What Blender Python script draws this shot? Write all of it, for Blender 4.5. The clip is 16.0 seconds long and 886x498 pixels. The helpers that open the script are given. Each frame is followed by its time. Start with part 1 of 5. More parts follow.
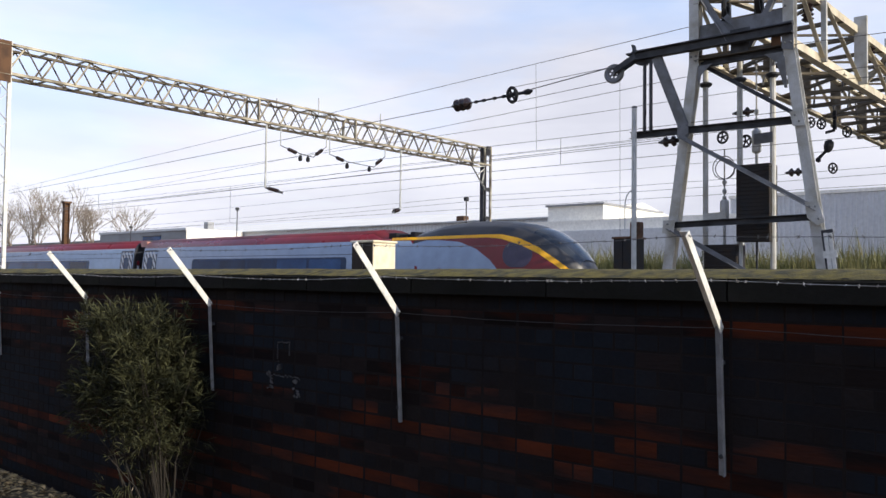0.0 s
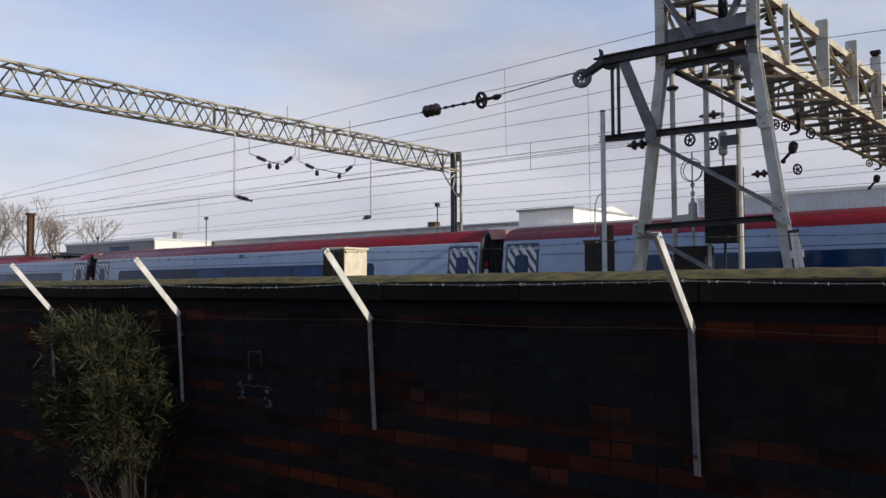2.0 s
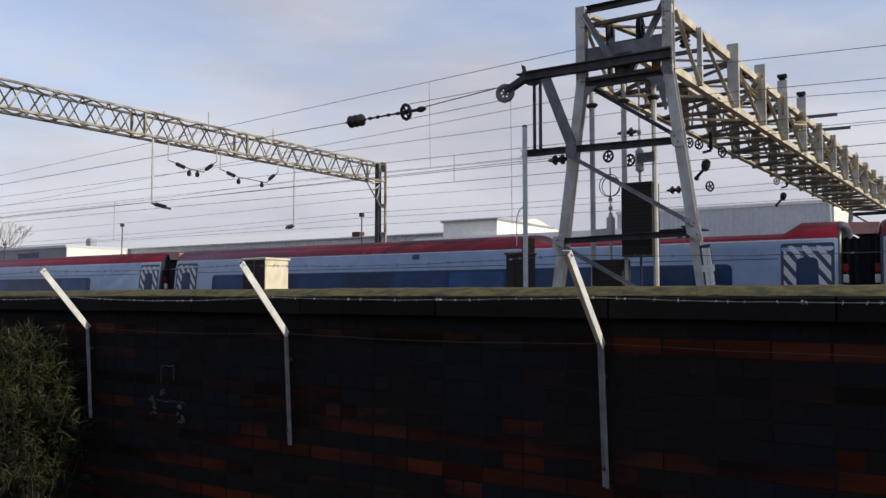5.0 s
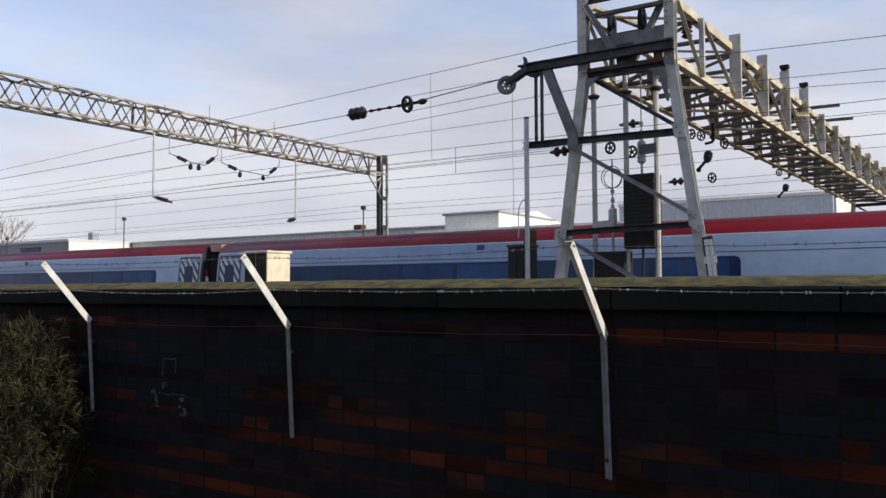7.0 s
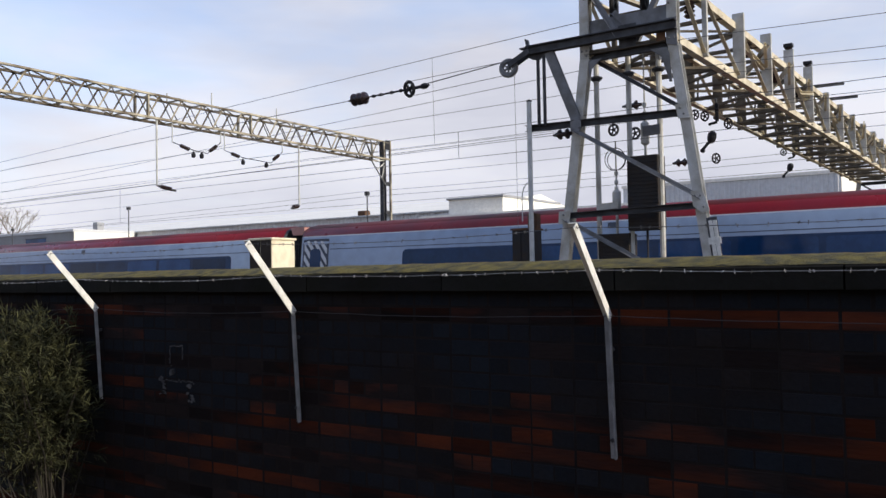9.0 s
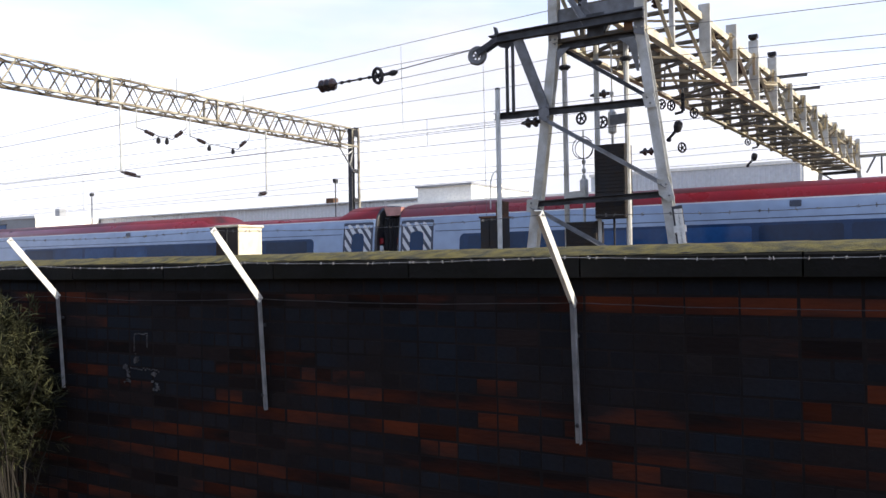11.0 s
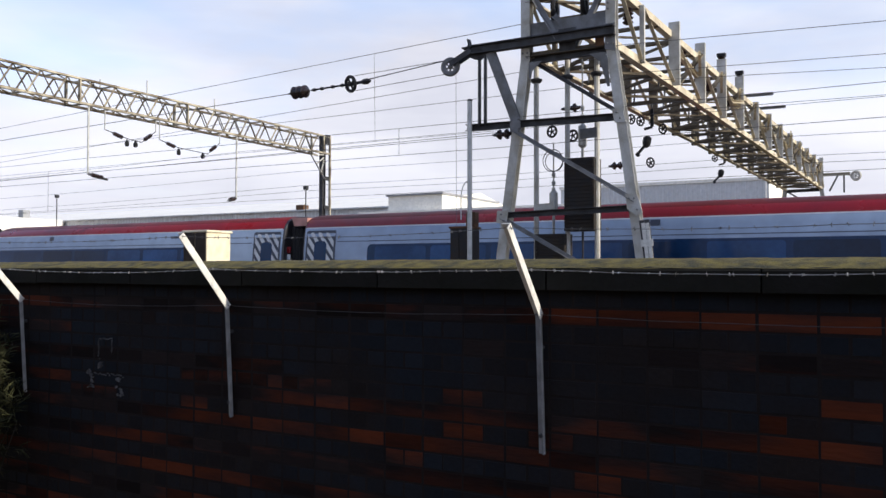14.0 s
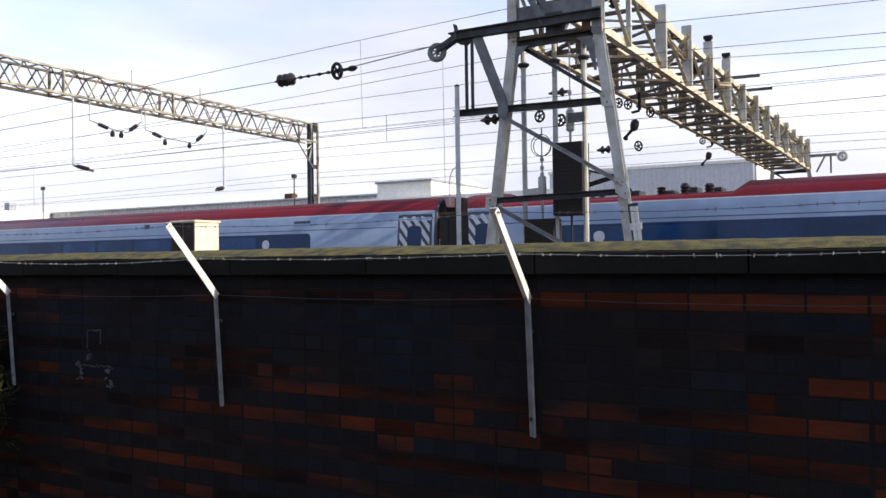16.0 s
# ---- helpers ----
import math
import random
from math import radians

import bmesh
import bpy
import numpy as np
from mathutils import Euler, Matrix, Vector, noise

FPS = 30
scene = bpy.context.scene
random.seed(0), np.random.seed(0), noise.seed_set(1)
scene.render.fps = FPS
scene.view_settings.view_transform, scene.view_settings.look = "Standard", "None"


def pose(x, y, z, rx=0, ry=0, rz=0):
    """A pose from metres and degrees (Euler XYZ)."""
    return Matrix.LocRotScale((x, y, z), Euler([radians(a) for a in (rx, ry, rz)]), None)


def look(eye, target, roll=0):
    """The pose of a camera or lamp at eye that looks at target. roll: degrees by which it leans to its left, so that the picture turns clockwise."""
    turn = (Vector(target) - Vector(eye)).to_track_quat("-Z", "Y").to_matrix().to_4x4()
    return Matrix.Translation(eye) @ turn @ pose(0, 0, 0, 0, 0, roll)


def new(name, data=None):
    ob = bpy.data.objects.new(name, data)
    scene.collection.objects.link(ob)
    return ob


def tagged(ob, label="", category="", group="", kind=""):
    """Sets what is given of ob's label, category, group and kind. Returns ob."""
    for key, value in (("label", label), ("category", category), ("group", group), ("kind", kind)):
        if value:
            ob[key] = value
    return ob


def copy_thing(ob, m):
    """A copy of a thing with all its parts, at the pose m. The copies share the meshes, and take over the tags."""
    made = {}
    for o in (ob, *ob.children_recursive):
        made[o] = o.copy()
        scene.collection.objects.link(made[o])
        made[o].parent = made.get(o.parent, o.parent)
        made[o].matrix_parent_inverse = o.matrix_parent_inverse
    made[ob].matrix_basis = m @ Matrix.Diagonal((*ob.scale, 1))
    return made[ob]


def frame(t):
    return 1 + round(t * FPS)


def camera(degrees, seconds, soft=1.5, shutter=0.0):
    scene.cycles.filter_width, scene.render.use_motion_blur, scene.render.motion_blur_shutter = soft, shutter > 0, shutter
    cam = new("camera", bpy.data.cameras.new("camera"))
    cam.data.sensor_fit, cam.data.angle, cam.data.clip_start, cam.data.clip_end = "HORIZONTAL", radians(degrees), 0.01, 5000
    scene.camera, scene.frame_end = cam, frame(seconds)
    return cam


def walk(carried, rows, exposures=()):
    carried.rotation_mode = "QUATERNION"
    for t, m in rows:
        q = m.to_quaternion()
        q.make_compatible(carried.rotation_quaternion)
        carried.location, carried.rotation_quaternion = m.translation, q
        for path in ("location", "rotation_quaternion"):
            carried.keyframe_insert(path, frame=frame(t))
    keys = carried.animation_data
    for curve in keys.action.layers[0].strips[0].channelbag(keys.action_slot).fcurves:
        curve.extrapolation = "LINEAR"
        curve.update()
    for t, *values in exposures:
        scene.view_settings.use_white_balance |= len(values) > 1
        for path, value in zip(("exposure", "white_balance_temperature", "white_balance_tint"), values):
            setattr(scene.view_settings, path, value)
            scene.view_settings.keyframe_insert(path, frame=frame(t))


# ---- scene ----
cam = camera(57.2, 16.0, soft=1.5)
# seconds, eye, target, roll in degrees
PATH = [
    (0, (0.172, -0.138, 1.792), (-1.123, 1.384, 1.869), 0.7),
    (0.5, (0.178, -0.158, 1.788), (-1.096, 1.381, 1.87), 1.5),
    (1, (0.176, -0.152, 1.796), (-1.074, 1.406, 1.895), 0.6),
    (1.5, (0.168, -0.142, 1.792), (-1.064, 1.43, 1.904), 0.7),
    (2, (0.154, -0.118, 1.788), (-1.087, 1.448, 1.88), -0.3),
    (2.5, (0.162, -0.123, 1.783), (-1.089, 1.436, 1.857), -0.7),
    (3, (0.178, -0.135, 1.786), (-1.059, 1.436, 1.836), -1.1),
    (3.5, (0.192, -0.13, 1.792), (-1.007, 1.47, 1.847), -1.8),
    (4, (0.196, -0.118, 1.803), (-0.943, 1.523, 1.889), -0.7),
    (4.5, (0.202, -0.122, 1.811), (-0.888, 1.551, 1.929), 0.0),
    (7, (0.191, -0.104, 1.806), (-0.903, 1.567, 1.905), -0.2),
    (7.5, (0.194, -0.105, 1.803), (-0.909, 1.562, 1.894), -0.1),
    (8, (0.195, -0.106, 1.804), (-0.908, 1.561, 1.883), -0.1),
    (8.5, (0.192, -0.096, 1.802), (-0.91, 1.572, 1.871), -0.4),
    (9, (0.199, -0.108, 1.8), (-0.906, 1.559, 1.862), -1.0),
    (11.5, (0.213, -0.112, 1.797), (-0.811, 1.605, 1.826), -1.0),
    (12, (0.217, -0.122, 1.804), (-0.794, 1.603, 1.85), -0.9),
    (12.5, (0.211, -0.111, 1.806), (-0.784, 1.623, 1.868), -0.2),
    (13, (0.223, -0.13, 1.801), (-0.759, 1.611, 1.863), 0.1),
    (13.5, (0.224, -0.133, 1.801), (-0.751, 1.613, 1.853), 0.3),
    (14, (0.235, -0.143, 1.802), (-0.741, 1.602, 1.855), 0.1),
    (14.5, (0.235, -0.138, 1.801), (-0.738, 1.608, 1.855), -0.0),
    (15, (0.231, -0.129, 1.8), (-0.741, 1.619, 1.843), -0.4),
    (15.5, (0.235, -0.129, 1.799), (-0.731, 1.622, 1.831), -0.7),
    (16, (0.24, -0.135, 1.797), (-0.715, 1.623, 1.817), -0.8),
]
EXPOSURES = [(0.0, -0.1), (0.5, -0.15), (1.0, -0.22), (1.5, -0.5), (2.0, -0.62), (2.5, -0.5), (3.0, -0.35), (3.5, -0.15), (4.0, -0.35), (4.5, -0.62), (7.0, -0.45), (7.5, -0.42), (8.0, -0.38), (8.5, -0.38), (9.0, -0.28), (9.6, -0.2), (11.0, 0.3), (11.5, 0.33), (12.0, 0.05), (12.5, -0.05), (13.0, -0.13), (14.0, -0.1), (15.0, -0.1), (15.5, 0.05), (16.0, 0.1)]
walk(cam, [(t, look(eye, target, roll)) for t, eye, target, roll in PATH], EXPOSURES)

# ---- world, sun ----
SUN_AZ, SUN_EL = 4.0, 25.0        # degrees: turn from +x towards +y, and height
world = bpy.data.worlds.new("sky")
scene.world = world
world.use_nodes = True
wn, wl = world.node_tree.nodes, world.node_tree.links
wn.clear()
w_out = wn.new("ShaderNodeOutputWorld")
w_bg = wn.new("ShaderNodeBackground")
w_sky = wn.new("ShaderNodeTexSky")
w_sky.sky_type, w_sky.sun_disc = "NISHITA", False
w_sky.sun_elevation, w_sky.sun_rotation = radians(SUN_EL), radians(90.0 - SUN_AZ)
w_sky.air_density, w_sky.dust_density, w_sky.ozone_density = 1.0, 0.6, 1.5
w_co = wn.new("ShaderNodeTexCoord")
w_map = wn.new("ShaderNodeMapping")
w_map.inputs["Scale"].default_value = (1.0, 1.0, 3.0)
w_map.inputs["Location"].default_value = (0.35, 0.1, 0.25)
w_noise = wn.new("ShaderNodeTexNoise")
w_noise.inputs["Scale"].default_value, w_noise.inputs["Detail"].default_value, w_noise.inputs["Roughness"].default_value = 1.5, 6.0, 0.52
w_ramp = wn.new("ShaderNodeMapRange")
w_ramp.inputs["From Min"].default_value, w_ramp.inputs["From Max"].default_value = 0.45, 0.66
w_ramp.inputs["To Min"].default_value, w_ramp.inputs["To Max"].default_value = 0.0, 0.68
w_sep = wn.new("ShaderNodeSeparateXYZ")
w_low = wn.new("ShaderNodeMapRange")                # thicker cloud towards the horizon
w_low.inputs["From Min"].default_value, w_low.inputs["From Max"].default_value = 0.08, 0.42
w_low.inputs["To Min"].default_value, w_low.inputs["To Max"].default_value = 1.0, 0.06
w_max = wn.new("ShaderNodeMath")
w_max.operation = "ADD"
w_max.use_clamp = True
w_mix = wn.new("ShaderNodeMix")
w_mix.data_type = "RGBA"
w_map2 = wn.new("ShaderNodeMapping")
w_map2.inputs["Scale"].default_value = (1.0, 1.0, 4.5)
w_map2.inputs["Location"].default_value = (0.7, 0.4, 0.1)
w_noise2 = wn.new("ShaderNodeTexNoise")             # grey undersides of the cloud
w_noise2.inputs["Scale"].default_value, w_noise2.inputs["Detail"].default_value, w_noise2.inputs["Roughness"].default_value = 2.2, 5.0, 0.5
w_shade = wn.new("ShaderNodeMapRange")
w_shade.inputs["From Min"].default_value, w_shade.inputs["From Max"].default_value = 0.36, 0.62
w_shade.inputs["To Min"].default_value, w_shade.inputs["To Max"].default_value = 0.0, 1.0
w_cloud = wn.new("ShaderNodeMix")
w_cloud.data_type = "RGBA"
w_cloud.inputs["A"].default_value = (6.1, 6.2, 7.1, 1.0)
w_cloud.inputs["B"].default_value = (8.1, 8.15, 8.9, 1.0)
wl.new(w_co.outputs["Generated"], w_map2.inputs["Vector"])
wl.new(w_map2.outputs["Vector"], w_noise2.inputs["Vector"])
wl.new(w_noise2.outputs["Fac"], w_shade.inputs["Value"])
wl.new(w_shade.outputs["Result"], w_cloud.inputs["Factor"])
wl.new(w_cloud.outputs["Result"], w_mix.inputs["B"])
wl.new(w_co.outputs["Generated"], w_map.inputs["Vector"])
wl.new(w_map.outputs["Vector"], w_noise.inputs["Vector"])
wl.new(w_noise.outputs["Fac"], w_ramp.inputs["Value"])
wl.new(w_co.outputs["Generated"], w_sep.inputs["Vector"])
wl.new(w_sep.outputs["Z"], w_low.inputs["Value"])
wl.new(w_ramp.outputs["Result"], w_max.inputs[0])
wl.new(w_low.outputs["Result"], w_max.inputs[1])
wl.new(w_max.outputs["Value"], w_mix.inputs["Factor"])
w_gain = wn.new("ShaderNodeVectorMath")             # hazy bright air
w_gain.operation = "MULTIPLY"
w_gain.inputs[1].default_value = (1.95, 1.98, 2.2)
wl.new(w_sky.outputs["Color"], w_gain.inputs[0])
wl.new(w_gain.outputs["Vector"], w_mix.inputs["A"])
wl.new(w_mix.outputs["Result"], w_bg.inputs["Color"])
w_bg.inputs["Strength"].default_value = 0.13
wl.new(w_bg.outputs["Background"], w_out.inputs["Surface"])
sun_data = bpy.data.lights.new("sun", "SUN")
sun_data.energy, sun_data.angle, sun_data.color = 5.0, radians(0.6), (1.0, 0.9, 0.74)
sun = new("sun", sun_data)
ca, sa, ce, se = math.cos(radians(SUN_AZ)), math.sin(radians(SUN_AZ)), math.cos(radians(SUN_EL)), math.sin(radians(SUN_EL))
sun.matrix_world = look((60 * ca * ce, 60 * sa * ce, 60 * se), (0, 0, 0))


# ---- materials ----
def material(name, colour, second=None, rough=0.7, metal=0.0, scale=6.0, grain=40.0, bump=0.15, spread=0.0, amount=1.0, island=False, stretch=(1, 1, 1), depth=0.01, place=False, spec=0.5, span=(0.38, 0.66)):
    """Two-scale procedural surface: colour and second mixed by broad noise, fine grain in value and relief;
    spread: how much single pieces differ in value."""
    m = bpy.data.materials.new(name)
    m.use_nodes = True
    n, l = m.node_tree.nodes, m.node_tree.links
    b = n["Principled BSDF"]
    b.inputs["Metallic"].default_value = metal
    b.inputs["Specular IOR Level"].default_value = spec
    co = n.new("ShaderNodeTexCoord")
    mp = n.new("ShaderNodeMapping")
    mp.inputs["Scale"].default_value = stretch
    l.new(n.new("ShaderNodeNewGeometry").outputs["Position"] if place else co.outputs["Object"], mp.inputs["Vector"])
    broad, fine = n.new("ShaderNodeTexNoise"), n.new("ShaderNodeTexNoise")
    broad.inputs["Scale"].default_value, broad.inputs["Detail"].default_value = scale, 5.0
    fine.inputs["Scale"].default_value, fine.inputs["Detail"].default_value = grain, 4.0
    l.new(mp.outputs["Vector"], broad.inputs["Vector"])
    l.new(mp.outputs["Vector"], fine.inputs["Vector"])
    rng = n.new("ShaderNodeMapRange")
    rng.inputs["From Min"].default_value, rng.inputs["From Max"].default_value = span
    rng.inputs["To Max"].default_value = amount
    l.new(broad.outputs["Fac"], rng.inputs["Value"])
    mix = n.new("ShaderNodeMix")
    mix.data_type = "RGBA"
    mix.inputs["A"].default_value = (*colour, 1)
    mix.inputs["B"].default_value = (*(second or [c * 0.7 for c in colour]), 1)
    l.new(rng.outputs["Result"], mix.inputs["Factor"])
    hsv = n.new("ShaderNodeHueSaturation")
    val = n.new("ShaderNodeMapRange")
    val.inputs["To Min"].default_value, val.inputs["To Max"].default_value = 0.78, 1.22
    l.new(fine.outputs["Fac"], val.inputs["Value"])
    last = val.outputs["Result"]
    if spread:
        pick = n.new("ShaderNodeNewGeometry").outputs["Random Per Island"] if island else n.new("ShaderNodeObjectInfo").outputs["Random"]
        r2 = n.new("ShaderNodeMapRange")
        r2.inputs["To Min"].default_value, r2.inputs["To Max"].default_value = 1 - spread, 1 + spread
        l.new(pick, r2.inputs["Value"])
        mul = n.new("ShaderNodeMath")
        mul.operation = "MULTIPLY"
        l.new(last, mul.inputs[0])
        l.new(r2.outputs["Result"], mul.inputs[1])
        last = mul.outputs["Value"]
    l.new(last, hsv.inputs["Value"])
    l.new(mix.outputs["Result"], hsv.inputs["Color"])
    l.new(hsv.outputs["Color"], b.inputs["Base Color"])
    rr = n.new("ShaderNodeMapRange")
    rr.inputs["To Min"].default_value, rr.inputs["To Max"].default_value = max(0.02, rough - 0.12), min(1.0, rough + 0.12)
    l.new(broad.outputs["Fac"], rr.inputs["Value"])
    l.new(rr.outputs["Result"], b.inputs["Roughness"])
    if bump:
        bp = n.new("ShaderNodeBump")
        bp.inputs["Strength"].default_value, bp.inputs["Distance"].default_value = bump, depth
        l.new(fine.outputs["Fac"], bp.inputs["Height"])
        l.new(bp.outputs["Normal"], b.inputs["Normal"])
    return m


M_GROUND = material("earth", (0.14, 0.095, 0.045), (0.06, 0.042, 0.022), 0.95, scale=1.5, grain=30, bump=0.5)
M_BALLAST = material("ballast", (0.13, 0.115, 0.1), (0.08, 0.07, 0.06), 0.95, scale=2, grain=18, bump=0.8, depth=0.04)
M_MORTAR = material("sooty mortar", (0.021, 0.0165, 0.015), (0.0145, 0.0125, 0.012), 0.95, scale=5, grain=60, bump=0.3, spec=0.08)
M_RED = material("soot-stained red brick", (0.08, 0.02, 0.0085), (0.0175, 0.0128, 0.0118), 0.9, scale=2.2, grain=30, bump=0.4, spread=0.45, span=(0.36, 0.56), place=True, stretch=(0.55, 1, 2.4), spec=0.08)
M_BLUE = material("dark blue engineering brick", (0.0115, 0.0145, 0.0195), (0.0165, 0.013, 0.0122), 0.85, scale=2.2, grain=45, bump=0.3, spread=0.18, place=True, spec=0.12)
M_RED_I = material("soot-stained red brick of the rest", (0.08, 0.02, 0.0085), (0.0175, 0.0128, 0.0118), 0.9, scale=2.2, grain=30, bump=0.4, spread=0.45, span=(0.36, 0.56), place=True, stretch=(0.55, 1, 2.4), spec=0.08, island=True)
M_BLUE_I = material("dark blue brick of the rest", (0.0115, 0.0145, 0.0195), (0.0165, 0.013, 0.0122), 0.85, scale=2.2, grain=45, bump=0.3, spread=0.18, place=True, spec=0.12, island=True)
M_COPING = material("weathered blue-grey coping", (0.0155, 0.0145, 0.0125), (0.012, 0.012, 0.008), 0.9, scale=4, grain=50, bump=0.4, spread=0.2, spec=0.15)
M_MOSS = material("moss", (0.12, 0.094, 0.0125), (0.027, 0.025, 0.009), 0.95, scale=14, grain=90, bump=0.9)
M_GALV = material("galvanised steel", (0.52, 0.53, 0.52), (0.4, 0.41, 0.4), 0.55, metal=0.15, scale=5, grain=60, bump=0.08)
# white of the sign bars; on posts and legs it imitates sunlight
M_WHITE_STEEL = material("sun-brightened angle iron and white sign bars", (0.72, 0.71, 0.67), (0.58, 0.57, 0.52), 0.6, scale=12, grain=80, bump=0.1)
M_POST = material("angle iron greyed for wall shade", (0.27, 0.27, 0.27), (0.17, 0.17, 0.17), 0.65, scale=12, grain=80, bump=0.1)
M_POST_DK = material("dull grey wire", (0.07, 0.07, 0.072), (0.05, 0.05, 0.05), 0.7, spec=0.2, scale=12, grain=80, bump=0)
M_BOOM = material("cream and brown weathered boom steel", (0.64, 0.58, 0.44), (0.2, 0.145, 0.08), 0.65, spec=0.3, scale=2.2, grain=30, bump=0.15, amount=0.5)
# grey lowered to paint the shadow on camera-facing steel
M_STEEL_MID = material("mid grey weathered steel with face shade in it", (0.18, 0.185, 0.195), (0.12, 0.118, 0.115), 0.6, spec=0.3, metal=0.1, scale=4, grain=40, bump=0.1)
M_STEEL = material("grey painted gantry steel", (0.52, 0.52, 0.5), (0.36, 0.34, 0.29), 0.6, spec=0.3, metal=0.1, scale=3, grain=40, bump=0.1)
# darker than the cream steel to imitate shaded members
M_LACING = material("brown weathered bars, darkened for shade", (0.15, 0.125, 0.09), (0.07, 0.056, 0.04), 0.7, spec=0.25, metal=0.05, scale=3, grain=40, bump=0.1)
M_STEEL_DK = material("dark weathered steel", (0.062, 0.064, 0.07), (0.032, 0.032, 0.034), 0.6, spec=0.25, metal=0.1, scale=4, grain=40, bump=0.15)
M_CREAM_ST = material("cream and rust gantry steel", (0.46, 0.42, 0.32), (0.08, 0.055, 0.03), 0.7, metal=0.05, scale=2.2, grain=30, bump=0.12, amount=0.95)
M_RUST = material("rusted brown steel", (0.13, 0.07, 0.038), (0.075, 0.045, 0.03), 0.85, spec=0.2, scale=4, grain=40, bump=0.3)
M_IRON = material("black cast iron weights", (0.032, 0.032, 0.034), (0.042, 0.034, 0.028), 0.8, spec=0.12, scale=6, grain=50, bump=0.3)
M_BLACK = material("black paint", (0.014, 0.014, 0.017), (0.02, 0.02, 0.022), 0.5, spec=0.2, scale=6, grain=60, bump=0.05)
M_WIRE = material("dull copper wire", (0.12, 0.12, 0.125), (0.08, 0.08, 0.08), 0.5, metal=0.3, scale=20, grain=60, bump=0)
M_BARB = material("galvanised barbed wire", (0.42, 0.42, 0.42), (0.3, 0.28, 0.26), 0.5, metal=0.5, scale=20, grain=60, bump=0)
M_INSUL = material("brown glazed insulator", (0.03, 0.017, 0.015), (0.02, 0.013, 0.012), 0.25, scale=10, grain=60, bump=0)
M_BROWN = material("dark brown door paint", (0.045, 0.034, 0.027), (0.03, 0.023, 0.02), 0.6, spec=0.15, scale=5, grain=50, bump=0.1)
M_CABINET = material("cream painted cabinet", (0.78, 0.7, 0.52), (0.66, 0.58, 0.42), 0.6, scale=6, grain=60, bump=0.05)
M_SILVER = material("silver train paint", (0.275, 0.355, 0.495), (0.25, 0.33, 0.465), 0.35, metal=0.15, scale=0.7, grain=2.5, bump=0.0)
M_TRAIN_RED = material("red train paint", (0.21, 0.008, 0.013), (0.165, 0.008, 0.016), 0.3, spec=0.38, scale=0.8, grain=20, bump=0.0)
M_CAB_RED = material("dark red cab paint", (0.17, 0.012, 0.02), (0.13, 0.011, 0.018), 0.35, scale=0.8, grain=20, bump=0.0)
M_YELLOW = material("yellow warning paint", (0.88, 0.45, 0.012), (0.78, 0.38, 0.012), 0.4, scale=2, grain=20, bump=0.0)
M_TRAIN_BLK = material("black roof paint", (0.025, 0.025, 0.03), (0.04, 0.04, 0.042), 0.4, scale=1, grain=20, bump=0.0)
M_NAVY = material("dark grey-blue door paint", (0.035, 0.045, 0.075), (0.03, 0.04, 0.065), 0.4, scale=2, grain=20, bump=0.0)
# blue here and in the glass imitates reflected sky
M_BAND = material("dark window band with sky blue in it", (0.007, 0.032, 0.09), (0.01, 0.038, 0.105), 0.16, spec=0.22, scale=2, grain=20, bump=0.0)
M_EMBLEM = material("dark emblem paint", (0.05, 0.045, 0.09), (0.04, 0.035, 0.07), 0.4, scale=2, grain=20, bump=0.0)
M_STRIPE = material("pale stripe", (0.62, 0.64, 0.66), (0.55, 0.57, 0.6), 0.4, scale=2, grain=20, bump=0.0)
M_ROOF = material("grimy train roof", (0.16, 0.011, 0.014), (0.07, 0.018, 0.018), 0.5, spec=0.16, scale=0.8, grain=14, bump=0.0, stretch=(0.5, 2, 1))
M_FAIRING = material("faded pink fairing", (0.52, 0.26, 0.23), (0.4, 0.2, 0.17), 0.5, scale=3, grain=20, bump=0.0)
M_UNDER = material("grimy underframe", (0.05, 0.048, 0.045), (0.03, 0.03, 0.03), 0.8, scale=2, grain=30, bump=0.3)
# spread imitates reflections that differ from pane to pane
M_GLASS = material("dark train glass with painted sky reflection", (0.007, 0.034, 0.1), (0.014, 0.06, 0.165), 0.1, spread=0.6, spec=0.22, scale=0.6, grain=10, bump=0.0)
M_SCREEN = material("smoked windscreen glass", (0.03, 0.036, 0.045), (0.02, 0.026, 0.034), 0.08, spec=0.6, scale=0.8, grain=10, bump=0.0)
M_WHITE_B = material("white cladding", (0.88, 0.85, 0.77), (0.82, 0.79, 0.71), 0.6, scale=0.3, grain=6, bump=0.05)
M_GREY_B = material("light grey corrugated cladding", (0.62, 0.63, 0.64), (0.56, 0.57, 0.58), 0.55, scale=0.2, grain=4, bump=0.05)
M_DGREY_B = material("grey rendered wall", (0.3, 0.31, 0.32), (0.25, 0.25, 0.25), 0.7, scale=0.3, grain=5, bump=0.1)
M_TAN = material("tan rendered wall", (0.5, 0.42, 0.3), (0.42, 0.35, 0.25), 0.8, scale=0.4, grain=6, bump=0.05)
M_BARK = material("bare twig bark", (0.3, 0.25, 0.2), (0.2, 0.165, 0.13), 0.9, scale=3, grain=30, bump=0.2)
M_WEED = material("dry grass and weeds", (0.2, 0.18, 0.07), (0.08, 0.095, 0.03), 0.9, scale=1.2, grain=20, bump=0, spread=0.4, island=True)
M_LEAF = material("grey-green narrow leaves", (0.05, 0.051, 0.024), (0.0105, 0.0125, 0.0065), 0.75, spec=0.14, scale=7, grain=30, bump=0, spread=0.7, island=True)
